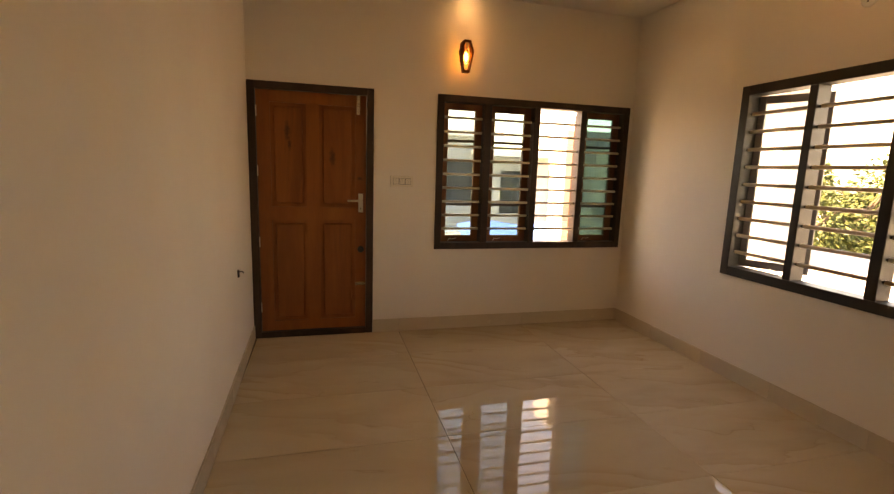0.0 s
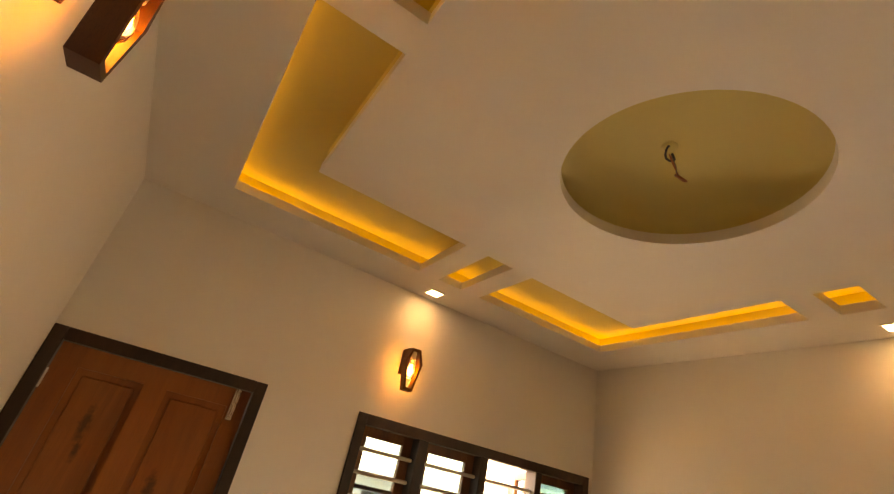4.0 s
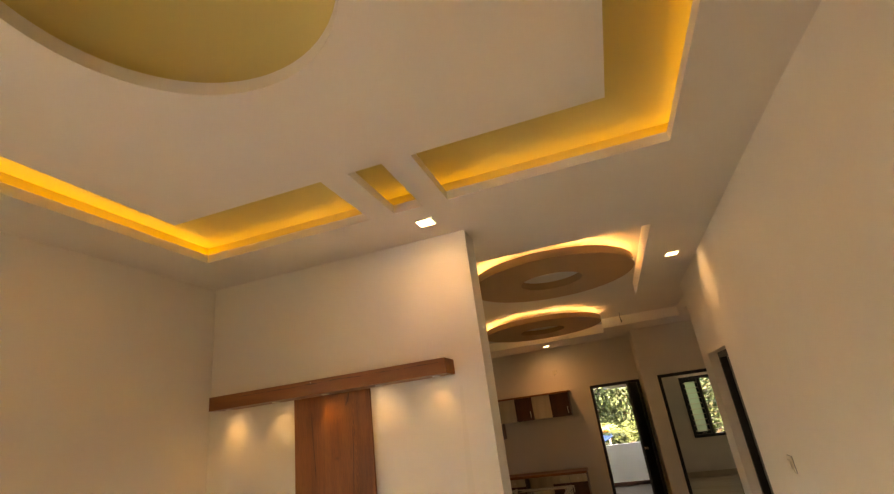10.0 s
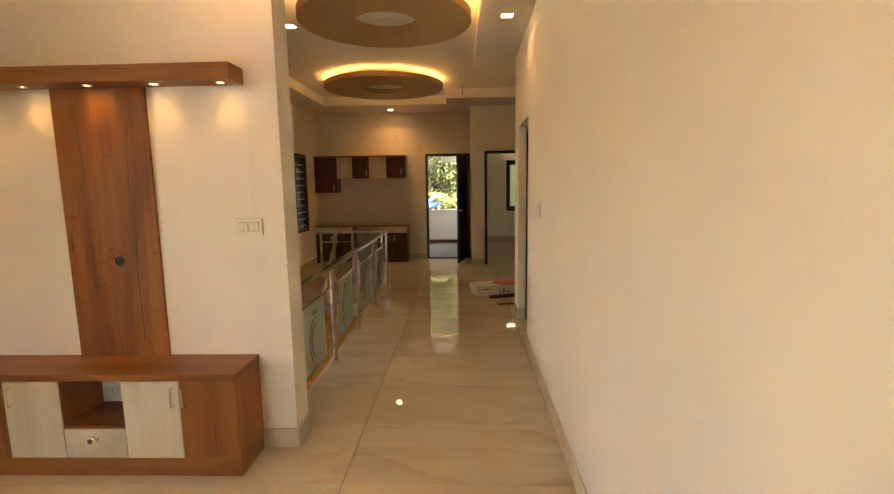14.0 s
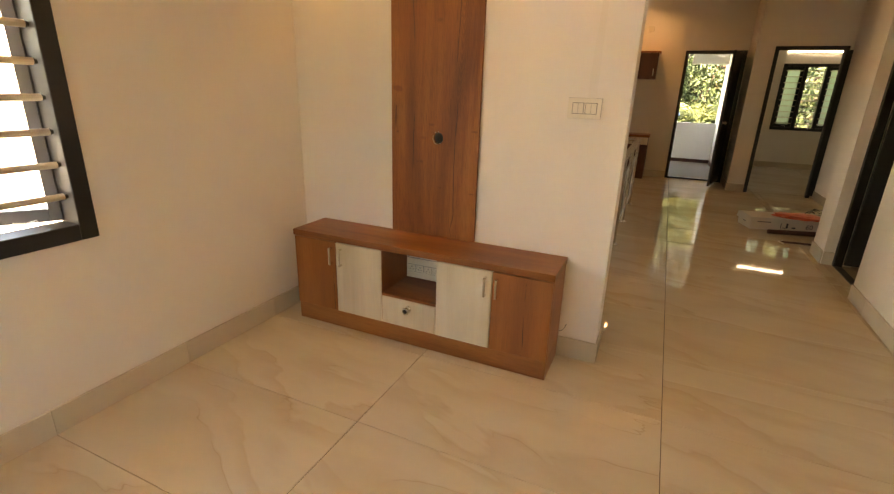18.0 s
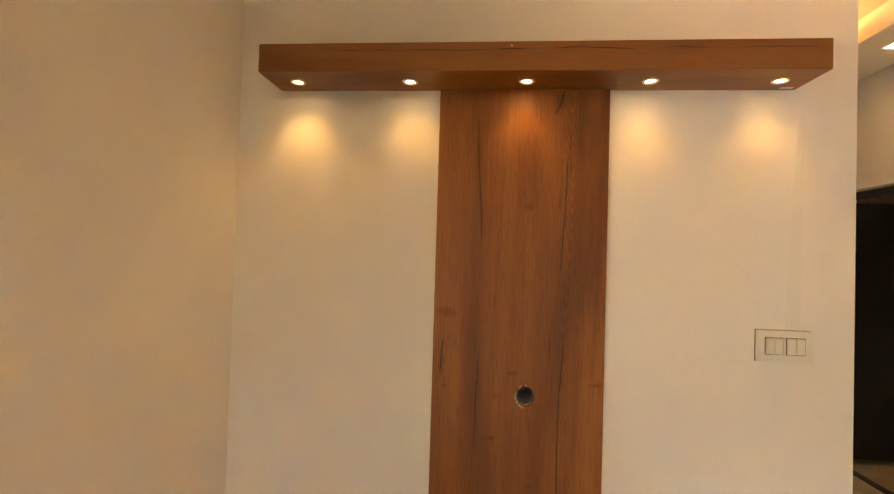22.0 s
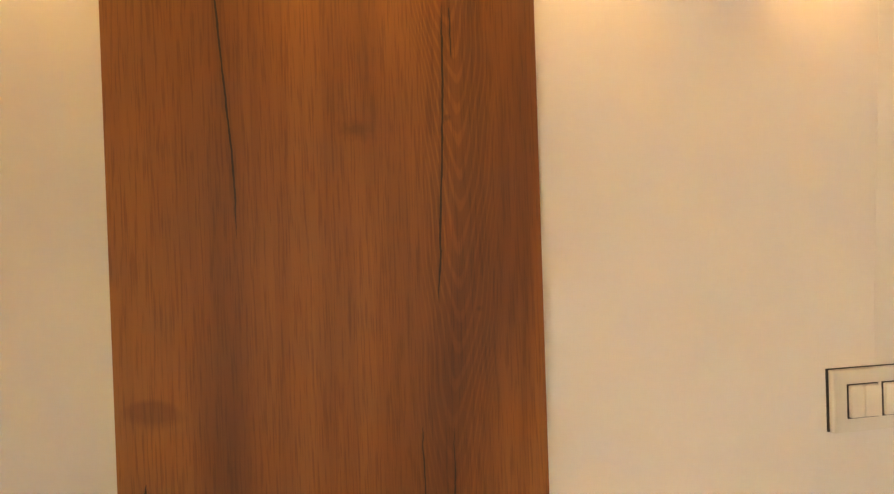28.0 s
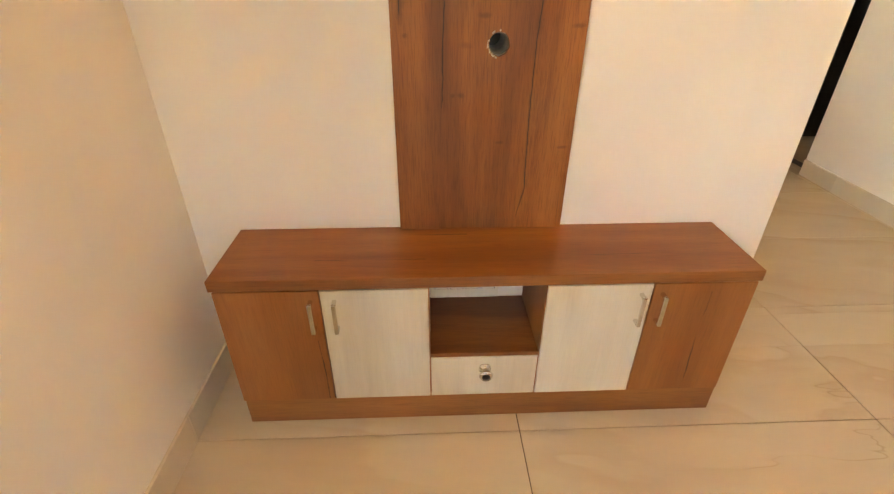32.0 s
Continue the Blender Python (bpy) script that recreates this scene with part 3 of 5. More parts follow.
def tiles(x0, x1, y0, y1, holes=()):
    ix = range(math.floor((x0 - TX) / TILE_X), math.ceil((x1 - TX) / TILE_X))
    iy = range(math.floor((y0 - TY) / TILE_Y), math.ceil((y1 - TY) / TILE_Y))
    for i in ix:
        for j in iy:
            a, b = max(x0, TX + i * TILE_X + 0.0016), min(x1, TX + (i + 1) * TILE_X - 0.0016)
            c, d = max(y0, TY + j * TILE_Y + 0.0011), min(y1, TY + (j + 1) * TILE_Y - 0.0011)
            if b - a > 0.02 and d - c > 0.02:
                bm = box(-(b - a) / 2, (b - a) / 2, -(d - c) / 2, (d - c) / 2, -0.012, 0.0, 0.0012)
                ob = part("tile", bm, TILE)
                ob.location = ((a + b) / 2, (c + d) / 2, 0.0)
                ob.parent = structure_floor


tiles(0.0, E, 0.0, N)
tiles(-0.02, 1.572, TW, 0.0)
tiles(-0.05, STX - 0.032, STY1, TW)
tiles(WX, -0.052, FY, WS)
tiles(-0.05, E, FY, STY1)
tiles(0.395, E, BY, FY)
tiles(-2.6, 0.22, FWY, FY - 0.18)
tiles(DOOR_F[0], DOOR_F[1], FY - 0.18, FY)
tiles(-1.7, -0.26, WS + 0.10, -1.2)
tiles(-0.26, -0.05, DOOR_W[0], DOOR_W[1])
tiles(DOOR_B[0], DOOR_B[1], BY - 0.2, BY)

base = tagged(new("baseboard"), "beige marble-look skirting tiles along the walls", "baseboard", kind="structure")


def skirting(axis, face, out, a, b, h=0.115):
    """Skirting pieces along a wall: axis 'x' or 'y' is the run, face the wall's plane, out the side that it stands on."""
    step, first = (TILE_X, TX) if axis == "x" else (TILE_Y, TY)
    cutsat = [a] + [first + k * step for k in range(-30, 30) if a + 0.03 < first + k * step < b - 0.03] + [b]
    for p, q in zip(cutsat, cutsat[1:]):
        w = sorted((face, face + out * 0.011))
        bm = box(p + 0.0007, q - 0.0007, *w, 0.0, h, 0.0015) if axis == "x" else box(*w, p + 0.0007, q - 0.0007, 0.0, h, 0.0015)
        mid = Vector(((p + q) / 2, face, 0)) if axis == "x" else Vector((face, (p + q) / 2, 0))
        bmesh.ops.translate(bm, verts=bm.verts, vec=-mid)
        ob = part("skirting_tile", bm, SKIRT)
        ob.location = mid
        ob.parent = base


skirting("x", N, -1, 0.989, E - 0.011)
skirting("y", E, -1, 0.011, N)
skirting("y", 0.0, 1, DOOR_W[1], N - 0.011)
skirting("y", 0.0, 1, WS, DOOR_W[0])
for ob in base.children:
    if abs(ob.location.x) < 1e-6:
        y = ob.location.y
        ob.location.x = west(y)
        ob.rotation_euler.z = -math.atan((west(y + 0.25) - west(y - 0.25)) / 0.5)
skirting("x", 0.0, 1, 1.561, E - 0.011)
skirting("y", 1.572, -1, TW, 0.0)
skirting("x", DOOR_W[0], 1, -0.117, -0.038)
skirting("y", WX, 1, FY + 0.011, WS)
skirting("x", FY, 1, DOOR_F[1], 0.395)
skirting("x", FY, 1, WX, DOOR_F[0])
skirting("x", BY, 1, DOOR_B[1], E)
skirting("x", FWY, 1, -2.6, 0.22)
skirting("y", 0.395, 1, BY, FY)
skirting("y", E, -1, BY, STY1)

# ---- lamps of the place ----


def ceiling_light(x, y, z, power, size=0.088, cone=150):
    t = thing("downlight", (x, y, z), "small square warm LED downlight set in ceiling", "downlight", "square downlights")
    part("frame", cells([x - size / 2 - 0.008, x + size / 2 + 0.008], [y - size / 2 - 0.008, y + size / 2 + 0.008], z - 0.006, z + 0.002, [(x - size / 2, x + size / 2, y - size / 2, y + size / 2)], "z"), WHITE, t)
    part("diffuser", box(x - size / 2, x + size / 2, y - size / 2, y + size / 2, z - 0.003, z + 0.001), LED_DISC, t)
    lamp("downlight_beam", "SPOT", power, WARM, look((x, y, z - 0.02), (x, y, 0)), cone=cone, blend=1.0, radius=0.05)
    return t


ceiling_light(1.767, 3.795, H, DOWN)
ceiling_light(3.327, 1.962, H, DOWN)
ceiling_light(1.732, 0.249, H, DOWN)
ceiling_light(0.19, -1.60, H, 0.8 * DOWN)
ceiling_light(1.90, -6.52, H, 3.0 * DOWN)
ceiling_light(2.23, -2.18, 3.065, DOWN)


def hexagon(w, h, tip, inset=0.0):
    """Outline of a long hexagon, tip is the height of its slanting ends; inset moves it inwards."""
    w2, h2 = w / 2 - inset, h / 2 - inset
    n = w2 * 0.48
    return [(-n, h2), (n, h2), (w2, h2 - tip), (n * 0.98, -h2), (-n * 0.98, -h2), (-w2, h2 - tip)]


def sconce(at, out, label):
    """A wall lamp: at is its place on the wall, out the wall's outward turn in degrees (0 looks to -y)."""
    t = thing("wall_lamp", at, label, "wall lamp", "wall lamps")
    turn = Matrix.Translation(at) @ Matrix.Rotation(radians(out), 4, "Z")
    bracket = box(-0.024, 0.024, -0.030, 0.0, -0.02, 0.135, 0.002, m=turn)
    part("bracket", bracket, LAMP_WOOD, t)
    part("arm", box(-0.024, 0.024, -0.092, -0.029, 0.095, 0.135, 0.002, m=turn), LAMP_WOOD, t)
    bm = bmesh.new()
    ring_o, ring_i = hexagon(0.118, 0.255, 0.085), hexagon(0.118, 0.255, 0.085, 0.017)
    layers = []
    for y in (-0.092, -0.147):
        layers.append(([bm.verts.new((x, y, z)) for x, z in ring_o], [bm.verts.new((x, y, z)) for x, z in ring_i]))
    (fo, fi), (bo, bi) = layers
    for k in range(6):
        j = (k + 1) % 6
        bm.faces.new((fo[k], fo[j], fi[j], fi[k]))
        bm.faces.new((bo[k], bi[k], bi[j], bo[j]))
        bm.faces.new((fo[k], bo[k], bo[j], fo[j]))
        bm.faces.new((fi[k], fi[j], bi[j], bi[k]))
    bm.transform(turn)
    part("hexagonal_frame", bm, LAMP_WOOD, t, "hexagonal dark wood frame")
    y = -0.119
    hold = lathe([(0.017, 0.112), (0.017, 0.062), (0.013, 0.056)], (0, y, 0), 20)
    hold.transform(turn)
    part("socket", hold, CREAM, t, "brass lamp socket", smooth=False)
    prof = [(0.012, 0.058), (0.014, 0.045), (0.024, 0.018), (0.030, -0.012), (0.028, -0.034), (0.018, -0.050), (0.004, -0.056)]
    shell = lathe(prof, (0, y, 0), 24)
    shell.transform(turn)
    b = part("bulb", shell, BULB, t, "clear amber filament bulb", smooth=True)
    b.visible_shadow = False
    wire = bmesh.new()
    for k in range(5):
        a = k * math.tau / 5
        tube([(0.004 * math.cos(a), y + 0.004 * math.sin(a), 0.03), (0.012 * math.cos(a), y + 0.012 * math.sin(a), -0.008), (0.005 * math.cos(a + 0.6), y + 0.005 * math.sin(a + 0.6), -0.034)], 0.0016, 5, wire)
    wire.transform(turn)
    part("filament", wire, FILAMENT, b)
    lamp("wall_lamp_glow", "POINT", SCONCE, (1.0, 0.52, 0.24), turn @ Matrix.Translation((0, y, -0.01)), radius=0.02)
    return t


sconce((1.735, N, 2.395), 0, "brown wooden hexagonal wall lamp above the window")
sconce((west(2.09), 2.09, 2.425), 90, "brown wooden hexagonal wall lamp on the long wall")
sconce((WX, -4.5, 2.425), 90, "brown wooden hexagonal wall lamp in the alcove")

LED_WHITE = glow("white_led_tube", (1.0, 0.97, 0.9), 0.6)
batten = thing("led_batten", (-1.25, FWY, 2.31), "long white LED batten light on the bedroom wall", "batten light")
part("body", box(-1.80, -0.60, FWY, FWY + 0.022, 2.305, 2.345, 0.003), WHITE, batten)
part("tube", box(-1.785, -0.615, FWY + 0.0225, FWY + 0.036, 2.308, 2.340, 0.004), LED_WHITE, batten, "glowing white tube")

# ---- television wall ----
unit = thing("tv_cabinet", (2.542, 0.147, 0), "low reddish-brown laminate television cabinet with pale doors, on tile floor", "tv cabinet")
UX0, UX1, UD, UH = 1.767, 3.317, 0.294, 0.571
part("top", box(UX0, UX1, 0.002, UD + 0.004, 0.536, UH, 0.0012), BENCH_WOOD, unit)
part("side_panel", box(UX0 + 0.004, UX0 + 0.022, 0.002, UD - 0.02, 0.104, 0.5355, 0.0008), DOOR_WOOD, unit)
part("side_panel", box(UX1 - 0.022, UX1 - 0.004, 0.002, UD - 0.02, 0.104, 0.5355, 0.0008), DOOR_WOOD, unit)
part("bottom_panel", box(UX0 + 0.023, UX1 - 0.023, 0.002, UD - 0.02, 0.1045, 0.118), DOOR_WOOD, unit)
part("plinth", box(UX0 + 0.004, UX1 - 0.008, 0.004, UD - 0.006, 0.0, 0.103, 0.001), TOP_WOOD, unit)
NX0, NX1 = 2.382, 2.713
part("divider", box(NX0 - 0.018, NX0 - 0.001, 0.002, UD - 0.006, 0.119, 0.535), DOOR_WOOD, unit)
part("divider", box(NX1 + 0.001, NX1 + 0.018, 0.002, UD - 0.006, 0.119, 0.535), DOOR_WOOD, unit)
part("shelf", box(NX0, NX1, 0.004, UD - 0.002, 0.270, 0.285, 0.0008), TOP_WOOD, unit)


def bail(x, z0, z1, y, bm=None):
    """A squared pull handle standing off a door."""
    h = bmesh.new()
    box(x - 0.006, x + 0.006, y + 0.022, y + 0.030, z0, z1, 0.003, h, seg=2)
    box(x - 0.006, x + 0.006, y, y + 0.024, z0, z0 + 0.010, 0.002, h)
    box(x - 0.006, x + 0.006, y, y + 0.024, z1 - 0.010, z1, 0.002, h)
    return h


for x0, x1, m, hx, note in ((UX0 + 0.006, 2.072, DOOR_WOOD, 2.046, ""), (2.076, 2.378, PALE_WOOD, 2.107, "pale whitewashed door"),
                            (2.717, 3.018, PALE_WOOD, 2.979, "pale whitewashed door"), (3.022, UX1 - 0.006, DOOR_WOOD, 3.045, "")):
    d = part("door", box(x0, x1, UD - 0.018, UD, 0.106, 0.530, 0.0012), m, unit, note)
    part("handle", bail(hx, 0.398, 0.502, UD), CHROME, d, "chrome pull handle")
d = part("drawer", box(NX0 + 0.001, NX1 - 0.001, UD - 0.018, UD, 0.107, 0.2685, 0.0012), PALE_WOOD, unit, "pale whitewashed drawer front")
part("knob", lathe([(0.019, 0.0), (0.019, 0.004), (0.010, 0.007), (0.009, 0.020), (0.018, 0.026), (0.021, 0.032), (0.018, 0.0385), (0.004, 0.039)], (2.545, UD, 0.222), 24, "Y"), CHROME, d, "round chrome knob", smooth=True)
part("knob_inlay", lathe([(0.0125, 0.0), (0.0125, 0.0008), (0.004, 0.0012)], (2.545, UD + 0.0388, 0.222), 20, "Y"), BLACKPL, d, "black inlay of the knob", smooth=True)

panel = thing("tv_back_panel", (2.544, 0.01, UH), "tall reddish-brown wood-grain laminate panel on the wall", "wall panel")
PX0, PX1, PZ1, SH = 2.285, 2.803, 2.0655, 0.045
board = cells([PX0, PX1], [UH + 0.001, PZ1], 0.002, 0.020, [(HOLE[0] - SH, HOLE[0] + SH, HOLE[1] - SH, HOLE[1] + SH)], "y")
ring = bmesh.new()
loops = []
for y in (0.002, 0.020):
    inner, outer = [], []
    for k in range(48):
        a = k * math.tau / 48
        c, s = math.cos(a), math.sin(a)
        rag = 1 + 0.05 * noise.noise((c * 2.5, s * 2.5, 4.0)) + 0.03 * noise.noise((c * 9, s * 9, 1.0))
        inner.append(ring.verts.new((HOLE[0] + 0.0275 * rag * c, y, HOLE[1] + 0.0305 * rag * s)))
        q = SH / max(abs(c), abs(s))
        outer.append(ring.verts.new((HOLE[0] + q * c, y, HOLE[1] + q * s)))
    for k in range(48):
        ring.faces.new((inner[k], inner[(k + 1) % 48], outer[(k + 1) % 48], outer[k]))
    loops.append(inner)
for k in range(48):
    ring.faces.new((loops[0][k], loops[0][(k + 1) % 48], loops[1][(k + 1) % 48], loops[1][k]))
part("board", joined(board, ring), PANEL_WOOD, panel)
rim = bmesh.new()
for k in range(30):
    a = radians(70) + random.random() * radians(200)
    r = 0.0285 + random.random() * 0.003
    p = Vector((HOLE[0] - r * math.cos(a), 0.0198, HOLE[1] + 1.1 * r * math.sin(a)))
    s = 0.0010 + random.random() * 0.0012
    box(p.x - s, p.x + s, p.y, p.y + 0.0015, p.z - s, p.z + s, 0.0004, rim)
part("chipped_edge", rim, CREAM, panel, "chipped pale edge of a drilled hole")
pipe = lathe([(0.0285, 0.0), (0.0285, 0.15), (0.0255, 0.15), (0.0255, 0.0), (0.0285, 0.0)], (0, 0, 0), 32, capped=False)
pipe.transform(Matrix.Translation((HOLE[0], 0.001, HOLE[1])) @ Matrix.Rotation(radians(90), 4, "X"))
part("conduit_pipe", pipe, GREYF, panel, "grey conduit pipe in the wall", smooth=True)
part("pipe_end", box(HOLE[0] - 0.03, HOLE[0] + 0.03, -0.162, -0.152, HOLE[1] - 0.03, HOLE[1] + 0.03), BLACKPL, panel)

shelf = thing("spotlight_shelf", (2.533, 0.08, 2.067), "reddish-brown laminate wall shelf with five small spotlights", "shelf")
part("shelf_body", box(1.748, 3.327, 0.001, 0.161, 2.0675, 2.150, 0.001), SHELF_WOOD, shelf)
part("paper_label", box(1.765, 1.800, 0.018, 0.028, 2.0660, 2.0672), WHITE, shelf)
part("paint_fleck", box(2.589, 2.593, 0.1610, 0.1616, 2.136, 2.140), WHITE, shelf)
for x in (3.238, 2.889, 2.541, 2.188, 1.834):
    s = thing("spotlight", (x, 0.082, 2.0675), "small round recessed spotlight under the wood shelf", "spotlight", "shelf spotlights")
    part("bezel", lathe([(0.0140, 0.0), (0.0228, 0.0), (0.0236, -0.003), (0.021, -0.0052), (0.0140, -0.003), (0.0140, 0.0)], (x, 0.082, 2.0673), 28, capped=False), STEEL, s, "brushed metal ring", smooth=True)
    part("lens", lathe([(0.0139, -0.0004), (0.010, -0.0008), (0.004, -0.0009)], (x, 0.082, 2.0673), 24), LED_DISC, s, "glowing lens", smooth=True)
    lamp("spotlight_beam", "SPOT", SPOT * (1.5 if x > 3 else 1.0), (1.0, 0.66, 0.27), look((x, 0.080, 2.061), (x, 0.055, 0)), cone=104, blend=1.0, radius=0.010)


# ---- switches and sockets ----
def plate(at, out, w, h, keys, label, category="switch plate", sockets=0, name="switch_plate"):
    """A wiring plate: at is its middle on the wall, out as for sconce()."""
    t = thing(name, at, label, category)
    turn = Matrix.Translation(at) @ Matrix.Rotation(radians(out), 4, "Z")
    # dark piece just wider than the plate, painting the shadow line around its edge
    part("back_box", box(-w / 2 - 0.0005, w / 2 + 0.0005, -0.003, 0.0, -h / 2 - 0.0005, h / 2 + 0.0005, m=turn), DARKPL, t)
    part("plate", box(-w / 2, w / 2, -0.012, -0.0031, -h / 2, h / 2, 0.0025, m=turn, seg=2), PLASTIC, t)
    for x0, x1, zh in keys:
        part("gap", box(x0 - 0.0018, x1 + 0.0018, -0.0126, -0.011, -zh / 2 - 0.0018, zh / 2 + 0.0018, m=turn), DARKPL, t)
        n = max(1, round((x1 - x0) / 0.025))
        for k in range(n):
            a, b = x0 + (x1 - x0) * k / n, x0 + (x1 - x0) * (k + 1) / n
            part("rocker", box(a + 0.0005, b - 0.0005, -0.0165, -0.0115, -zh / 2, zh / 2, 0.0012, m=turn), PLASTIC, t)
    for k in range(sockets):
        x = (k - (sockets - 1) / 2) * 0.055
        part("gap", box(x - 0.0235, x + 0.0235, -0.0126, -0.011, -0.0235, 0.0235, m=turn), DARKPL, t)
        part("socket_face", box(x - 0.022, x + 0.022, -0.0155, -0.0115, -0.022, 0.022, 0.0015, m=turn), PLASTIC, t)
        for dx, dz, r in ((0, 0.009, 0.0035), (-0.009, -0.006, 0.0028), (0.009, -0.006, 0.0028)):
            pin = lathe([(r, 0.0), (r, 0.0008)], (0, 0, 0), 10)
            pin.transform(turn @ Matrix.Translation((x + dx, -0.0154, dz)) @ Matrix.Rotation(radians(90), 4, "X"))
            part("pin_hole", pin, DARKPL, t)
    return t


plate((1.771, 0.0, 1.309), 180, 0.153, 0.092, ((-0.053, -0.004, 0.047), (0.006, 0.056, 0.047)), "cream plastic switch plate with four rockers")
plate((1.23, N, 1.348), 0, 0.198, 0.092, ((-0.075, -0.030, 0.05), (-0.022, 0.023, 0.05), (0.031, 0.075, 0.05)), "cream plastic switch plate with three rockers")
plate((west(-1.0), -1.0, 1.32), 90, 0.100, 0.094, ((-0.026, 0.026, 0.05),), "small cream plastic switch plate")
plate((2.590, 0.002, 0.350), 180, 0.238, 0.122, (), "cream four-gang socket plate inside the cabinet niche", "socket plate", 4, "socket_plate")
plate((1.886, BY, 2.455), 0 + 180, 0.085, 0.085, (), "small square white blank plate", "blank plate", 0, "blank_plate")

PATCH = paint("patched_plaster", (0.812, 0.772, 0.70), 0.6)
strip = bmesh.new()
side = [[], []]
for z, x, w in ((1.352, 1.742, 0.021), (1.45, 1.741, 0.020), (1.58, 1.738, 0.017), (1.72, 1.733, 0.014), (1.88, 1.728, 0.012), (2.0, 1.722, 0.008)):
    side[0].append([strip.verts.new((x - w, y, z)) for y in (-0.001, 0.0004)])
    side[1].append([strip.verts.new((x + w, y, z)) for y in (-0.001, 0.0004)])
for k in range(5):
    a, b, c, d = side[0][k], side[1][k], side[1][k + 1], side[0][k + 1]
    strip.faces.new((a[1], b[1], c[1], d[1]))
    strip.faces.new((a[0], a[1], d[1], d[0]))
    strip.faces.new((b[0], c[0], c[1], b[1]))
structure("wall_patch_trim", strip, PATCH, "faint plastered chase above the switch plate")
wisp = thing("stray_wire", (1.745, 0.02, 0.16), "thin dark wire end curling out beside the cabinet", "wire")
part("wire", tube([(1.768, 0.012, 0.150), (1.752, 0.02, 0.158), (1.738, 0.024, 0.178), (1.731, 0.024, 0.205)], 0.0013, 5), BLACKPL, wisp)

cover = thing("junction_cover", (E, 1.94, 2.46), "round white junction cover with two dark screws", "junction cover")
part("disc", lathe([(0.046, 0.0), (0.046, 0.003), (0.040, 0.006), (0.006, 0.007)], (E, 1.94, 2.46), 32, "X"), WHITE, cover, smooth=True).data.transform(Matrix.Rotation(math.pi, 4, "Z"))
for dz in (-0.016, 0.016):
    part("screw", box(E - 0.0095, E - 0.006, 1.9405, 1.9495, 2.46 + dz - 0.004, 2.46 + dz + 0.004, 0.001), BLACKPL, cover)
stub = thing("cable_outlet", (west(3.19), 3.19, 0.728), "black cable end sticking out of the wall", "cable outlet")
part("grommet", box(0.008, 0.020, 3.177, 3.203, 0.70, 0.75, 0.003), BLACKPL, stub)
part("cable", tube([(0.018, 3.19, 0.735), (0.038, 3.185, 0.742), (0.048, 3.18, 0.73)], 0.004), BLACKPL, stub)

# wires hanging out of the dome
WXX, WYY = 1.750, 2.066
wires = thing("ceiling_wires", (WXX, WYY, 3.10), "twisted copper wires hanging from a steel fan hook", "ceiling wires")
part("hook_plate", lathe([(0.030, 0.0), (0.030, -0.003), (0.02, -0.008), (0.004, -0.009)], (WXX, WYY, 3.1138), 20), KHAKI, wires, smooth=True)
hook = [(WXX + 0.024 * math.cos(a), WYY + 0.006 * math.sin(2 * a), 3.076 + 0.034 * math.sin(a)) for a in [radians(v) for v in range(110, 420, 31)]]
part("hook", tube(hook, 0.0048, 8), IRON, wires, "bent steel fan hook")
for k, m in enumerate((COPPER, COPPER, GREYF)):
    pts = [(WXX + 0.008 * k - 0.004, WYY, 3.07), (WXX + 0.010 * k - 0.002, WYY - 0.012, 3.02), (WXX - 0.004 * k + 0.008, WYY - 0.024, 2.975)]
    for i in range(72 if k < 2 else 12):
        f = i / 71
        a = f * 30 + k * 3.1
        r = 0.0125
        pts.append((WXX + 0.004 - 0.018 * f + r * math.cos(a), WYY - 0.026 - 0.036 * f + 0.8 * r * math.sin(a), 2.958 - 0.048 * f + 0.5 * r * math.sin(a)))
    part("wire", tube(pts, 0.0021, 5), m, wires, "" if m is GREYF else "copper-coloured wire")

# ---- entrance door ----
door = tagged(thing("door_1", (0.5, N, 0), "closed teak four-panel entrance door in a dark brown frame", "door"), kind="structure")
x0, x1, z0, z1 = DOOR_N[0] + 0.007, DOOR_N[1] + 0.007, *DOOR_N[2:]
FW = 0.058
for a, b, c, d in ((x0, x0 + FW, 0.0, z1), (x1 - FW, x1, 0.0, z1), (x0 + FW, x1 - FW, z1 - FW, z1), (x0 + FW, x1 - FW, 0.0, 0.05)):
    part("frame", box(a, b, N - 0.012, N + 0.12, c, d, 0.003), FRAME_BROWN, door)
LX0, LX1, LZ0, LZ1 = x0 + FW + 0.003, x1 - FW - 0.003, 0.053, z1 - FW - 0.003
PANELS = [(0.17, 0.447, 1.115, 1.948), (0.55, 0.842, 1.115, 1.948), (0.17, 0.447, 0.14, 1.005), (0.55, 0.842, 0.14, 1.005)]
LY = N + 0.022
leaf = part("leaf", cells([LX0, LX1], [LZ0, LZ1], LY, LY + 0.04, PANELS, "y"), DOOR_TEAK, door)
for a, b, c, d in PANELS:
    bm = box(a, b, LY + 0.015, LY + 0.034, c, d)
    q = 0.028
    box(a + q, b - q, LY + 0.006, LY + 0.0155, c + q, d - q, 0.008, bm)
    part("panel", bm, DOOR_TEAK, leaf)
hd = part("handle_plate", box(0.868, 0.908, LY - 0.008, LY, 1.075, 1.235, 0.003), STEEL, door, "brushed steel handle plate")
hb = rod((0.888, LY - 0.006, 1.175), (0.888, LY - 0.045, 1.175), 0.008)
box(0.775, 0.897, LY - 0.052, LY - 0.040, 1.166, 1.184, 0.005, hb, seg=2)
part("lever", hb, STEEL, hd, "brushed steel lever")
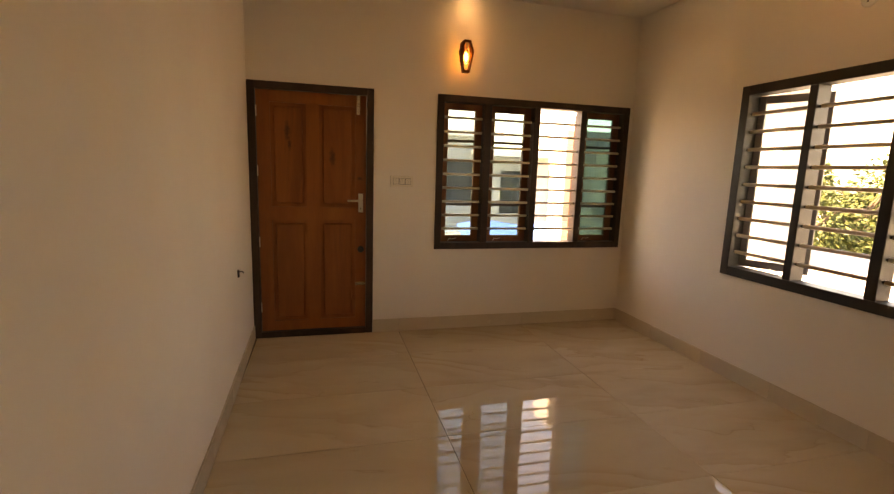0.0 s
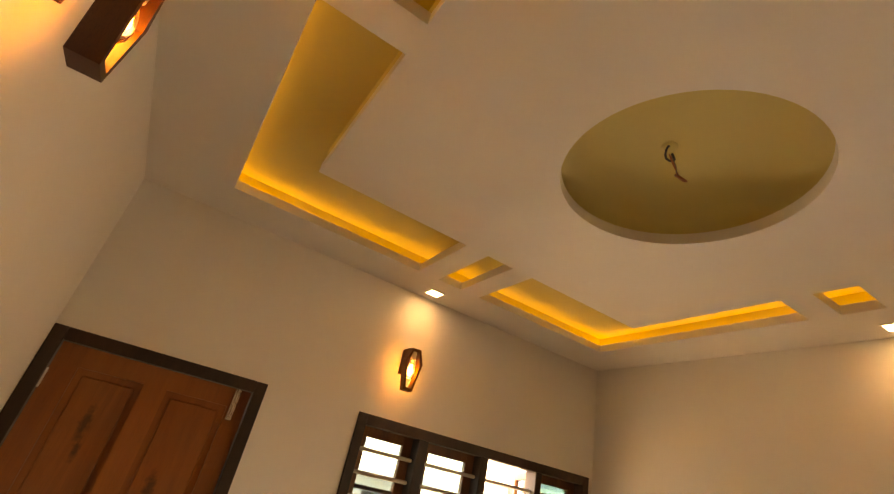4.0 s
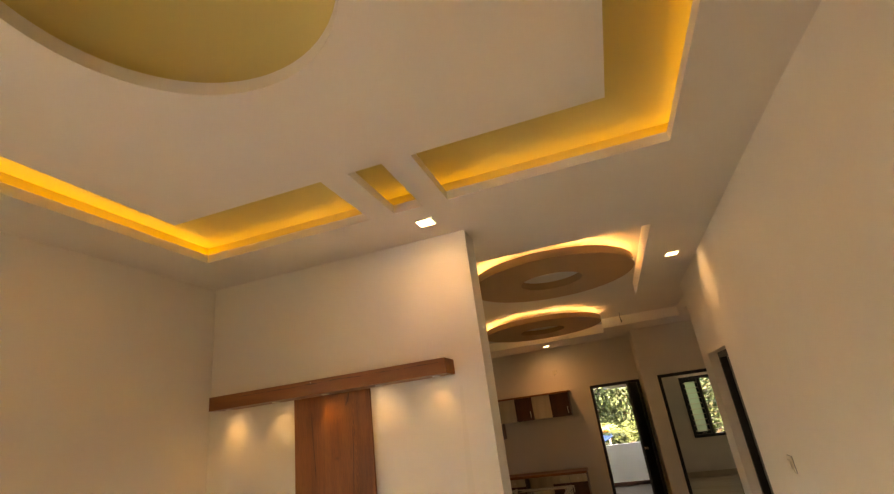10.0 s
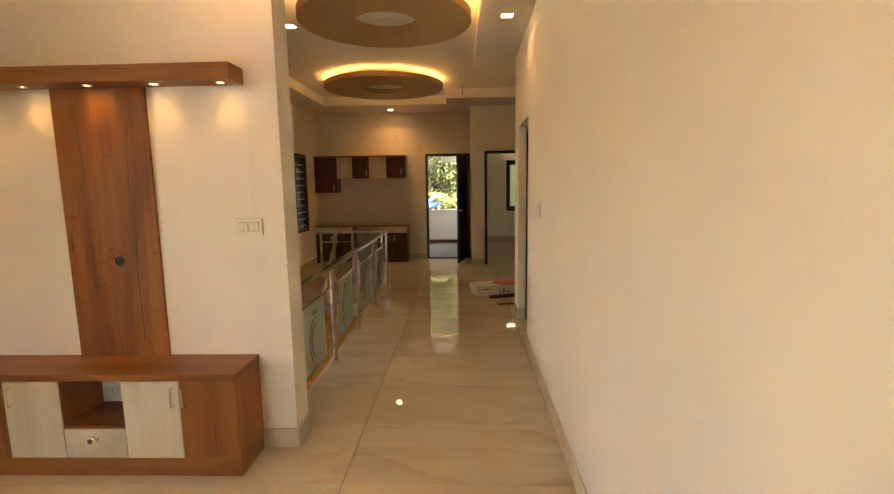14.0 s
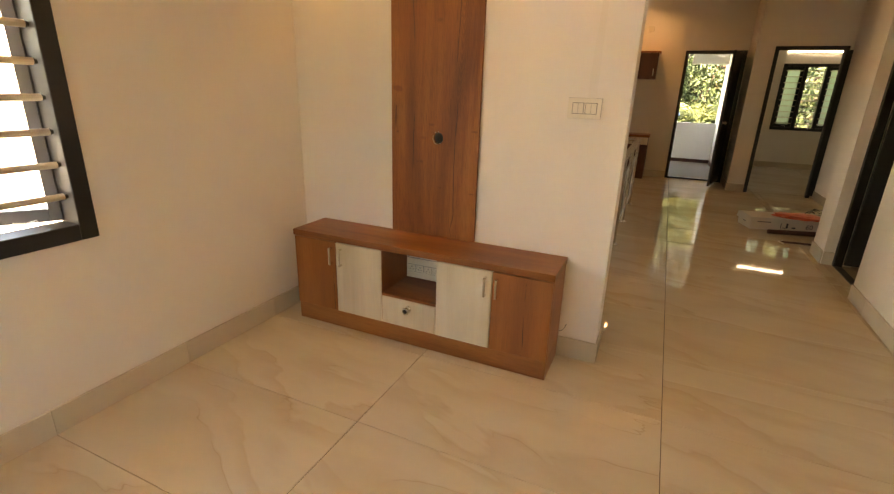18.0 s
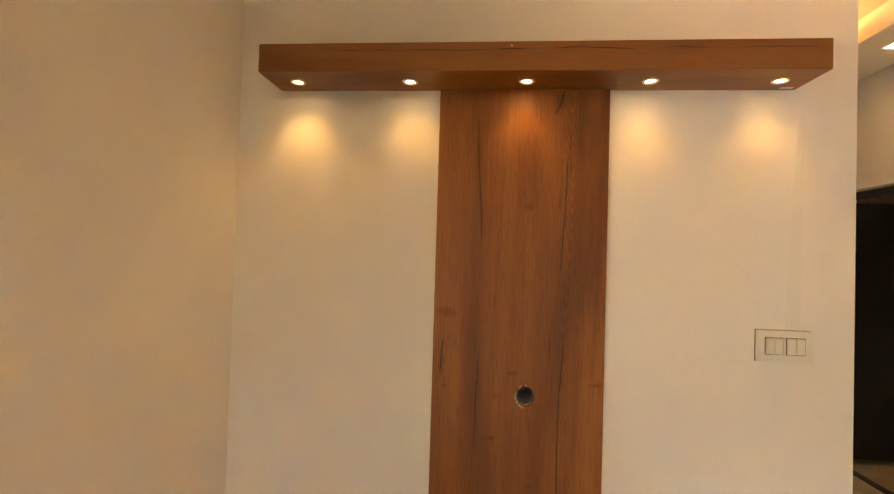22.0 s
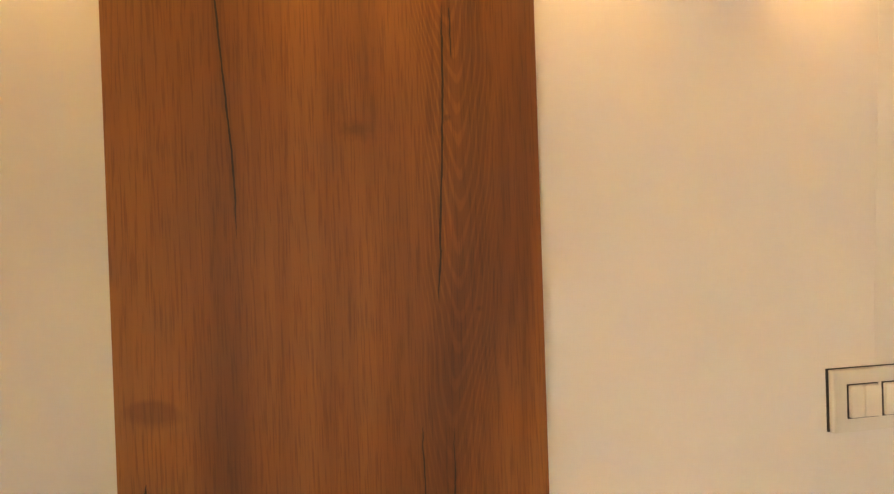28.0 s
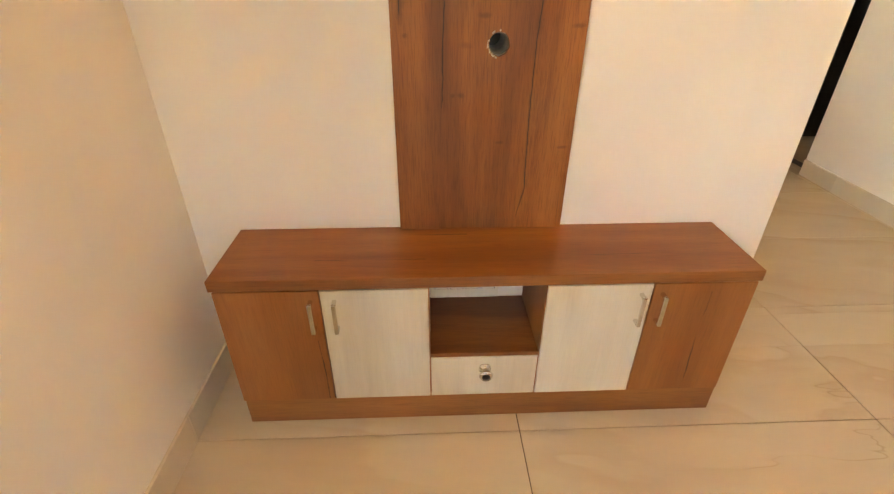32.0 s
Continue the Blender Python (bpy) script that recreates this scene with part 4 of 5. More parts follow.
part("keyhole", box(0.885, 0.891, LY - 0.009, LY - 0.0075, 1.10, 1.115), BLACKPL, hd)
lk = lathe([(0.028, 0.0), (0.028, 0.008), (0.021, 0.013), (0.008, 0.014)], (0, 0, 0), 24)
lk.transform(Matrix.Translation((0.889, LY, 0.752)) @ Matrix.Rotation(radians(90), 4, "X"))
part("lock", lk, BLACKPL, leaf, "round black lock", smooth=True)
tb = box(0.853, 0.883, LY - 0.005, LY, 1.885, 2.04, 0.002)
rod((0.868, LY - 0.012, 1.90), (0.868, LY - 0.012, 2.085), 0.006, 10, tb)
box(0.848, 0.888, LY - 0.012, LY - 0.002, 2.05, 2.075, 0.002, tb)
for z in (1.90, 1.955, 2.01):
    box(0.856, 0.880, LY - 0.019, LY - 0.003, z, z + 0.014, 0.002, tb)
part("tower_bolt", tb, CHROME, leaf, "chrome tower bolt")
sb = box(0.845, 0.925, LY - 0.005, LY, 0.432, 0.462, 0.002)
rod((0.85, LY - 0.012, 0.447), (0.955, LY - 0.012, 0.447), 0.006, 10, sb)
for x in (0.853, 0.895):
    box(x, x + 0.014, LY - 0.019, LY - 0.003, 0.436, 0.458, 0.002, sb)
part("side_bolt", sb, CHROME, leaf, "chrome sliding bolt")
for z in (1.83, 1.36, 0.78, 0.22):
    part("hinge", rod((LX0 - 0.001, LY - 0.004, z), (LX0 - 0.001, LY - 0.004, z + 0.085), 0.006, 10), STEEL, door)

door.location.x -= 0.007

# ---- windows ----
def window(name, label, at, opening, bays, frame_m, sash_m, panes, states, bars, group_m=CREAM, sash_w=0.05, depth=0.10, bar_r=0.0085, rungs=()):
    """at maps (along, out, up) to the world; bays lists the clear spans; states: degrees by which each sash stands open, None for no sash."""
    u0, u1, z0, z1 = opening
    t = tagged(thing(name, at @ Vector(((u0 + u1) / 2, 0.05, z0)), label, "window"), kind="structure")

    def put(n, bm, m, parent, note=""):
        bm.transform(at)
        return part(n, bm, m, parent, note)

    b0, b1 = bays[0][0], bays[-1][1]
    put("frame", box(u0, b0, -0.012, depth, z0, z1, 0.003), frame_m, t)
    put("frame", box(b1, u1, -0.012, depth, z0, z1, 0.003), frame_m, t)
    zs0, zs1 = z0 + (b0 - u0), z1 - (b0 - u0)
    put("frame", box(b0, b1, -0.012, depth, zs1, z1, 0.003), frame_m, t)
    put("sill", box(b0, b1, -0.012, depth, z0, zs0, 0.003), frame_m, t)
    for (_, a), (b, _) in zip(bays, bays[1:]):
        put("mullion", box(a, b, -0.008, depth, zs0, zs1, 0.003), frame_m, t)
    for (a, b), state, pane_m in zip(bays, states, panes):
        for z in bars:
            put("bar", rod((a + 0.012, 0.030, z), (b - 0.012, 0.030, z), bar_r, 10), group_m, t)
            for p, q in ((a - 0.003, a + 0.013), (b - 0.013, b + 0.003)):
                put("bar_socket", rod((p, 0.030, z), (q, 0.030, z), bar_r * 0.72, 8), frame_m, t)
        if state is None:
            continue
        hinge = a if state >= 0 else b
        turn = Matrix.Translation((hinge, depth - 0.02, 0)) @ Matrix.Rotation(radians(state), 4, "Z") @ Matrix.Translation((-hinge, -depth + 0.02, 0))
        w0, w1 = depth - 0.022, depth + 0.016
        gap = 0.004 if state else -0.004
        bm = box(a + gap, a + sash_w, w0, w1, zs0 + gap, zs1 - gap, 0.002)
        box(b - sash_w, b - gap, w0, w1, zs0 + gap, zs1 - gap, 0.002, bm)
        box(a + sash_w, b - sash_w, w0, w1, zs0 + gap, zs0 + 0.055, 0.002, bm)
        box(a + sash_w, b - sash_w, w0, w1, zs1 - 0.055, zs1 - gap, 0.002, bm)
        bm.transform(turn)
        s = put("sash", bm, sash_m, t)
        gl = box(a + sash_w - 0.005, b - sash_w + 0.005, w0 + 0.014, w0 + 0.018, zs0 + 0.05, zs1 - 0.05)
        gl.transform(turn)
        put("pane", gl, pane_m, s).visible_shadow = False
        for z in rungs:
            rung = box(a + sash_w, b - sash_w, w0 + 0.004, w1 - 0.004, z - 0.011, z + 0.011, 0.002)
            rung.transform(turn)
            put("glazing_bar", rung, frame_m, s)
        stay = tube([Vector((a + 0.09, depth - 0.03, zs0 + 0.008)), Vector((a + 0.10, depth - 0.03, zs0 + 0.028)), Vector((a + 0.13, depth - 0.028, zs0 + 0.022)), Vector((a + 0.17, depth - 0.02, zs0 + 0.03))], 0.003, 6)
        put("stay_hook", stay, STEEL, s)
    return t


BARS = [0.934 + 0.1225 * k for k in range(9)]
AT_N = Matrix.Translation((0, N, 0))
AT_E = Matrix(((0, 1, 0, E), (1, 0, 0, 0), (0, 0, 1, 0), (0, 0, 0, 1)))
AT_B = Matrix(((1, 0, 0, 0), (0, -1, 0, FWY), (0, 0, 1, 0), (0, 0, 0, 1)))
window("window_1", "dark brown four-bay wooden window with cream bars, one sash open", AT_N, WIN_N,
       [(1.590, 1.962), (2.028, 2.440), (2.498, 2.914), (2.970, 3.370)], FRAME_BROWN, SASH_TEAK, [TINT, TINT, TINT, TEAL], [0, 0, -117, 0], BARS, sash_w=0.062, bar_r=0.0108, rungs=(1.15, 1.72))
window("window_2", "black three-bay window with cream bars and open sashes", AT_E, WIN_E,
       [(1.322, 1.654), (1.714, 2.146), (2.20, 2.625)], BLACK, GREYF, [PANE] * 3, [35, None, -28], BARS, sash_w=0.045, bar_r=0.0130)
window("window_3", "black barred window beside the stairwell", AT_E, WIN_S,
       [(-6.14, -5.63), (-5.57, -5.06)], BLACK, BLACK, [NIGHT] * 2, [0, 0], [0.80 + 0.122 * k for k in range(10)])
# out of view: added to bring daylight into the passage and onto the steps
window("window_5", "unseen black two-bay window with pale bars, added above the stairs to light the passage", AT_E, WIN_T,
       [(-2.09, -1.73), (-1.67, -1.31)], BLACK, BLACK, [PANE] * 2, [0, 0], [-1.12 + 0.1225 * k for k in range(21)])
window("window_4", "black three-bay bedroom window with pale bars", AT_B, WIN_F,
       [(-1.73, -1.39), (-1.33, -1.03), (-0.97, -0.655)], BLACK, BLACK, [FROSTED, PANE, FROSTED], [0, None, 0], [0.93 + 0.115 * k for k in range(10)])


# ---- black doors of the passage ----
def frame_x(name, label, opening, y0, y1, leaf_turn, hinge_high, sill=True):
    """A black door frame in a wall that runs along x; the leaf hangs at one jamb and is turned by leaf_turn degrees."""
    x0, x1, _, z1 = opening
    t = tagged(thing(name, ((x0 + x1) / 2, y1, 0), label, "door"), kind="structure")
    w = 0.05
    part("frame", box(x0, x0 + w, y0, y1 + 0.01, 0, z1, 0.002), BLACK, t)
    part("frame", box(x1 - w, x1, y0, y1 + 0.01, 0, z1, 0.002), BLACK, t)
    part("frame", box(x0 + w, x1 - w, y0, y1 + 0.01, z1 - w, z1, 0.002), BLACK, t)
    if sill:
        part("threshold", box(x0 + w, x1 - w, y0, y1 + 0.01, 0.0, 0.03, 0.002), BLACK, t)
    hx = x1 - w if hinge_high else x0 + w
    width = (x1 - x0 - 2 * w) * (-1 if hinge_high else 1)
    turn = Matrix.Translation((hx, y1, 0)) @ Matrix.Rotation(radians(leaf_turn), 4, "Z")
    a, b = sorted((0.003 if width > 0 else -0.003, width))
    leaf = part("leaf", box(a, b, -0.035, 0.0, 0.034, z1 - w - 0.004, 0.002, m=turn), BLACK, t)
    hw = width * 0.92
    hb = lathe([(0.022, 0), (0.022, 0.006), (0.010, 0.012), (0.010, 0.03), (0.024, 0.036), (0.02, 0.055), (0.004, 0.06)], (0, 0, 0), 20)
    hb.transform(turn @ Matrix.Translation((hw, 0, 1.02)) @ Matrix.Rotation(radians(-90), 4, "X"))
    part("knob", hb, STEEL, leaf, "steel door knob", smooth=True)
    return t


frame_x("door_2", "black balcony door standing open, with a view of greenery", DOOR_B, BY - 0.06, BY, 77, False)
frame_x("door_3", "black bedroom door frame with its leaf swung inside", DOOR_F, FY - 0.06, FY, -168, False, False)
t = tagged(thing("door_4", (-0.2, -2.15, 0), "black bathroom door standing open in a deep reveal", "door"), kind="structure")
ya, yb, _, zt = DOOR_W
for a, b, c, d in ((ya, ya + 0.05, 0, zt), (yb - 0.05, yb, 0, zt), (ya + 0.05, yb - 0.05, zt - 0.05, zt), (ya + 0.05, yb - 0.05, 0.0, 0.008)):
    part("frame", box(-0.180, -0.118, a, b, c, d, 0.002), BLACK, t)
part("leaf", box(-0.90, -0.182, ya + 0.052, ya + 0.087, 0.034, zt - 0.056, 0.002), BLACK, t)

# ---- stair rail ----
RX = 1.70
rail = thing("stair_railing", (RX, -2.2, 0), "stainless steel stair railing with frosted glass panels", "railing")
POSTS = (-0.40, -1.33, -2.28, -3.24, -4.25)
for y in POSTS:
    p = part("post", rod((RX, y, 0.0), (RX, y, 0.83), 0.019, 14), POLISHED, rail, smooth=False)
    part("foot_ring", lathe([(0.042, 0.0), (0.042, 0.006), (0.024, 0.022), (0.019, 0.024)], (RX, y, 0.0), 20), POLISHED, p, smooth=True)
part("handrail", box(RX - 0.030, RX + 0.030, -4.28, -0.201, 0.83, 0.862, 0.006, seg=2), POLISHED, rail)
for ya, yb in zip(POSTS, POSTS[1:]):
    for z in (0.68, 0.16):
        part("rod", rod((RX, ya, z), (RX, yb, z), 0.008, 8), POLISHED, rail)
    m0, m1 = ya + (yb - ya) * 0.15, ya + (yb - ya) * 0.72
    for m in (m0, m1):
        part("rod", rod((RX, m, 0.16), (RX, m, 0.68), 0.007, 8), POLISHED, rail)
    for z in (0.33, 0.51):
        part("rod", rod((RX, ya, z), (RX, m0, z), 0.007, 8), POLISHED, rail)
        part("rod", rod((RX, m1, z), (RX, yb, z), 0.007, 8), POLISHED, rail)
    gp = part("glass_panel", box(RX - 0.004, RX + 0.004, m1 + 0.010, m0 - 0.010, 0.180, 0.660, 0.001), FROST, rail, "frosted green glass panel")
    # clear curved motif cut into the frosting
    mot = bmesh.new()
    mid = (m0 + m1) / 2
    for r in (0.17, 0.12):
        tube([(RX - 0.005, mid + r * 0.8 * math.cos(a), 0.38 + r * math.sin(a)) for a in [radians(v) for v in range(-70, 120, 15)]], 0.004, 5, mot)
    part("etched_motif", mot, GREYF, gp, "pale etched curve")
    for dy in (-0.035, 0.025):
        part("etched_square", box(RX - 0.0052, RX - 0.0042, mid + dy - 0.016, mid + dy + 0.016, 0.575, 0.615), GREYF, gp, "small clear square")
cross = thing("landing_railing", (2.2, -4.25, 0), "stainless steel railing across the stair head", "railing")
for x in (RX + 0.06, 2.20, 2.66):
    p = part("post", rod((x, -4.25, 0.0), (x, -4.25, 0.83), 0.019, 14), POLISHED, cross)
    part("foot_ring", lathe([(0.042, 0.0), (0.042, 0.006), (0.024, 0.022), (0.019, 0.024)], (x, -4.25, 0.0), 20), POLISHED, p, smooth=True)
part("handrail", box(RX + 0.03, 2.70, -4.277, -4.223, 0.83, 0.862, 0.006, seg=2), POLISHED, cross)
for z in (0.10, 0.40, 0.70):
    part("rod", rod((RX + 0.06, -4.25, z), (2.66, -4.25, z), 0.008, 8), POLISHED, cross)
part("glass_panel", box(1.90, 2.10, -4.254, -4.246, 0.15, 0.66, 0.001), FROST, cross, "frosted green glass panel")

STEP = paint("orange_granite", (0.62, 0.32, 0.09), 0.25, 0.2)
structure("stair_edge_trim", box(STX - 0.03, STX, STY1, STY0, -0.14, 0.002, 0.001), SKIRT, "white nosing strip along the stair opening")
stairs = thing("staircase", (2.3, -1.8, -3.0), "flight of orange stone stairs leading down", "staircase")
for k in range(10):
    y1 = -3.40 + 0.27 * k
    z1 = -0.16 - 0.17 * k
    part("step", box(STX - 0.018, 2.62, y1, y1 + 0.285, z1 - 0.19, z1, 0.006), STEP, stairs)
part("landing", box(STX + 0.002, E, STY1 + 0.002, -3.402, -0.19, -0.006), TILE, stairs, "pale tiled landing at the stair head")
part("half_landing", box(STX - 0.018, E, -0.60, STY0, -1.98, -1.86, 0.004), STEP, stairs)
part("stringer_wall", box(2.63, 2.72, -3.40, STY0, -3.0, -1.2), STEP, stairs)
hand = thing("stair_handrail", (2.36, -3.2, -0.9), "polished sloping stair handrail with rods", "handrail")
SLOPE = 0.80
part("handrail", tube([(2.40, -4.20, 0.86), (2.40, -4.02, 0.80), (2.36, -3.9, 0.72), (2.34, -0.9, 0.72 - 3.0 * SLOPE)], 0.026, 12), POLISHED, hand)
part("lower_rod", tube([(2.36, -3.9, 0.40), (2.34, -0.9, 0.40 - 3.0 * SLOPE)], 0.011, 8), POLISHED, hand)
for k in range(7):
    y = -3.85 + 0.42 * k
    zt = 0.70 - (y + 3.9) * SLOPE
    part("post", rod((2.355, y, zt - 0.88), (2.355, y, zt), 0.014, 10), POLISHED, hand)

# ---- hanging ceiling discs ----
for cx, cy, r, rh in ((1.235, -1.75, 0.75, 0.285), (1.71, -4.62, 0.87, 0.33)):
    t = thing("ceiling_disc", (cx, cy, 2.925), "round brown gypsum ceiling ring lit from above", "ceiling disc", "ceiling discs")
    prof = [(rh, 2.925), (r - 0.004, 2.925), (r, 2.929), (r, 2.990), (r - 0.004, 2.994), (rh, 2.994)]
    ringbm = bmesh.new()
    loops = [[ringbm.verts.new((cx + q * math.cos(k * math.tau / 96), cy + q * math.sin(k * math.tau / 96), z)) for k in range(96)] for q, z in prof]
    for u, v in zip(loops, loops[1:] + loops[:1]):
        for k in range(96):
            ringbm.faces.new((u[k], u[(k + 1) % 96], v[(k + 1) % 96], v[k]))
    part("ring", ringbm, TAN, t)
    sleeve = bmesh.new()
    loops = [[sleeve.verts.new((cx + q * math.cos(k * math.tau / 64), cy + q * math.sin(k * math.tau / 64), z)) for k in range(64)] for q, z in ((rh + 0.001, 2.960), (rh + 0.001, 3.066), (rh + 0.02, 3.066), (rh + 0.02, 2.993))]
    for u, v in zip(loops, loops[1:]):
        for k in range(64):
            sleeve.faces.new((u[k], u[(k + 1) % 64], v[(k + 1) % 64], v[k]))
    part("inner_sleeve", sleeve, CEIL, t)
    for k in range(4):
        a = k * math.pi / 2 + 0.78
        px, py = cx + 0.5 * math.cos(a) * r, cy + 0.5 * math.sin(a) * r
        part("hanger", box(px - 0.02, px + 0.02, py - 0.02, py + 0.02, 2.993, 3.066), CEIL, t)
    led = bmesh.new()
    loops = [[led.verts.new((cx + q * math.cos(k * math.tau / 96), cy + q * math.sin(k * math.tau / 96), z)) for k in range(96)] for q, z in ((r - 0.075, 2.995), (r - 0.062, 2.995), (r - 0.062, 3.003), (r - 0.075, 3.003))]
    for u, v in zip(loops, loops[1:] + loops[:1]):
        for k in range(96):
            led.faces.new((u[k], u[(k + 1) % 96], v[(k + 1) % 96], v[k]))
    part("led_ring", led, LED_WARM, t, "warm LED strip")
for x, y in ((0.55, -5.1), (2.2, -6.0)):
    w = thing("ceiling_cable", (x, y, 3.065), "short black cable hanging from the ceiling", "ceiling cable", "ceiling cables")
    part("cable", tube([(x, y, 3.066), (x + 0.006, y, 3.0), (x - 0.004, y, 2.93)], 0.006, 6), BLACKPL, w)
    part("cable_end", box(x - 0.012, x + 0.006, y - 0.008, y + 0.008, 2.915, 2.935, 0.003), BLACKPL, w)

# ---- study corner at the back wall ----
FYC = BY + 0.30
XS = (E - 0.006, 3.02, 2.715, 2.385, 2.05, 1.70)
for k, (xb, xa) in enumerate(zip(XS, XS[1:])):
    dark = k % 2 == 0
    zb = 1.38 if k == 0 else 1.655
    t = thing("wall_cabinet", ((xa + xb) / 2, BY, zb), "dark maroon laminate wall cabinet" if dark else "open pale laminate wall cabinet bay", "wall cabinet", "wall cabinets")
    if dark:
        part("body", box(xa + 0.001, xb - 0.001, BY + 0.002, FYC - 0.019, zb, 2.060), DARK_WOOD, t)
        d = part("door", box(xa + 0.002, xb - 0.002, FYC - 0.018, FYC, zb + 0.002, 2.058, 0.0012), DARK_WOOD, t)
        part("handle", bail(xa + 0.05 if k else xa + 0.06, zb + 0.05, zb + 0.16, FYC), STEEL, d, "steel pull handle")
    else:
        part("back", box(xa + 0.001, xb - 0.001, BY + 0.002, BY + 0.015, zb, 2.060), PALE_WOOD, t)
        part("door", box(xa + 0.002, xb - 0.002, FYC - 0.035, FYC - 0.018, zb + 0.002, 2.058, 0.0012), PALE_WOOD, t)
        part("bottom", box(xa + 0.001, xb - 0.001, BY + 0.016, FYC - 0.036, zb, zb + 0.016), PALE_WOOD, t)
t = thing("cabinet_cornice", (2.6, BY, 2.05), "reddish-brown laminate cornice board over the wall cabinets", "cornice")
part("board", box(1.672, E - 0.004, BY + 0.002, FYC + 0.02, 2.0615, 2.090, 0.001), TOP_WOOD, t)
DYF = BY + 0.42
desk = thing("study_desk_top", (2.6, BY + 0.2, 0.71), "reddish-brown laminate desk top along the wall", "desk top")
part("top", box(1.640, E - 0.004, BY + 0.002, DYF + 0.02, 0.712, 0.750, 0.001), TOP_WOOD, desk)
for xa, xb in ((1.655, 2.25), (2.73, E - 0.006)):
    t = thing("desk_cabinet", ((xa + xb) / 2, BY + 0.2, 0), "dark maroon desk cabinet with pale drawers", "desk cabinet", "desk cabinets")
    part("body", box(xa, xb, BY + 0.002, DYF - 0.019, 0.0, 0.7115), DARK_WOOD, t)
    m = (xa + xb) / 2
    for a, b in ((xa, m), (m, xb)):
        d = part("drawer", box(a + 0.003, b - 0.003, DYF - 0.018, DYF, 0.585, 0.705, 0.0012), PALE_WOOD, t, "pale drawer front")
        part("knob", lathe([(0.010, 0.0), (0.008, 0.014), (0.014, 0.022), (0.004, 0.027)], ((a + b) / 2, DYF, 0.645), 14, "Y"), STEEL, d, smooth=True)
        d = part("door", box(a + 0.003, b - 0.003, DYF - 0.018, DYF, 0.08, 0.580, 0.0012), DARK_WOOD, t)
        part("handle", bail(b - 0.05 if a == xa else a + 0.05, 0.43, 0.54, DYF), STEEL, d)
t = thing("desk_back_panel", (2.6, BY, 0.0), "pale laminate panel in the desk knee space", "back panel")
part("panel", box(2.253, 2.727, BY + 0.003, BY + 0.02, 0.0, 0.711), PALE_WOOD, t)

# ---- things on the passage floor ----
CARD = paint("white_cardboard", (0.70, 0.66, 0.60), 0.7, 0.12)
PLASTIC_RED = paint("red_plastic_bag", (0.68, 0.11, 0.045), 0.35, 0.2)
LOGWOOD = laminate("log_wood", 0, (0.12, 0.045, 0.025), (0.08, 0.028, 0.016), (0.05, 0.018, 0.01), rough=0.6)
CLEARP = glass("clear_plastic_bag", (0.95, 0.95, 0.95), 0.18)
INK = shader("printed_ink", (0.03, 0.03, 0.035), 0.6)
turn = Matrix.Translation((0.07, -3.93, 0)) @ Matrix.Rotation(radians(16), 4, "Z")
carton = thing("cardboard_carton", (0.07, -3.93, 0), "long white printed cardboard carton on the floor", "carton")
part("body", box(-0.37, 0.37, -0.15, 0.15, 0.0, 0.125, 0.004, m=turn), CARD, carton)
part("lid", box(-0.373, 0.373, -0.153, 0.153, 0.122, 0.140, 0.004, m=turn), CARD, carton)
part("hand_hole", box(0.3705, 0.3712, -0.035, 0.035, 0.060, 0.085, 0.003, m=turn), INK, carton, "dark hand hole in the end face")
part("flap", box(0.374, 0.377, -0.148, 0.148, -0.035, 0.035, 0.001, m=turn @ Matrix.Translation((0.006, 0, 0.112)) @ Matrix.Translation((0.374, 0, 0.03)) @ Matrix.Rotation(radians(-14), 4, "Y") @ Matrix.Translation((-0.374, 0, -0.03))), CARD, carton, "loose end flap")
for x0, x1, z0, z1 in ((0.16, 0.30, 0.085, 0.093), (-0.02, 0.00, 0.03, 0.085), (0.00, 0.045, 0.028, 0.034), (-0.10, -0.06, 0.03, 0.045), (0.05, 0.055, 0.02, 0.09)):
    part("printed_bar", box(x0, x1, 0.1502, 0.1512, z0, z1, m=turn), INK, carton, "black printed bar")
txt = bpy.data.curves.new("numeral", "FONT")
txt.body = "60"
txt.size = 0.075
txt.extrude = 0.0004
num = new("numeral", txt)
num.matrix_world = turn @ Matrix.Translation((-0.20, 0.1508, 0.03)) @ Matrix.Rotation(radians(180), 4, "Z") @ Matrix.Rotation(radians(90), 4, "X")
bpy.context.view_layer.update()
nm = bpy.data.meshes.new_from_object(num.evaluated_get(bpy.context.evaluated_depsgraph_get()))
nb = bmesh.new()
nb.from_mesh(nm)
nb.transform(num.matrix_world)
bpy.data.objects.remove(num)
part("numeral", nb, INK, carton, "black printed number 60")


def crumpled(at, sx, sy, sz, seed, rough=0.35):
    bm = bmesh.new()
    bmesh.ops.create_icosphere(bm, subdivisions=4, radius=1.0)
    for v in bm.verts:
        p = v.co.copy()
        d = 1 + rough * (noise.noise(p * 1.7 + Vector((seed, 0, 0))) + 0.55 * noise.noise(p * 4.1 + Vector((0, seed, 0))) + 0.35 * abs(noise.noise(p * 9 + Vector((0, 0, seed)))))
        v.co = Vector((p.x * sx * d, p.y * sy * d, max(-0.6, p.z) * sz * d))
    low = min(v.co.z for v in bm.verts)
    bmesh.ops.translate(bm, verts=bm.verts, vec=Vector(at) - Vector((0, 0, low)))
    return bm


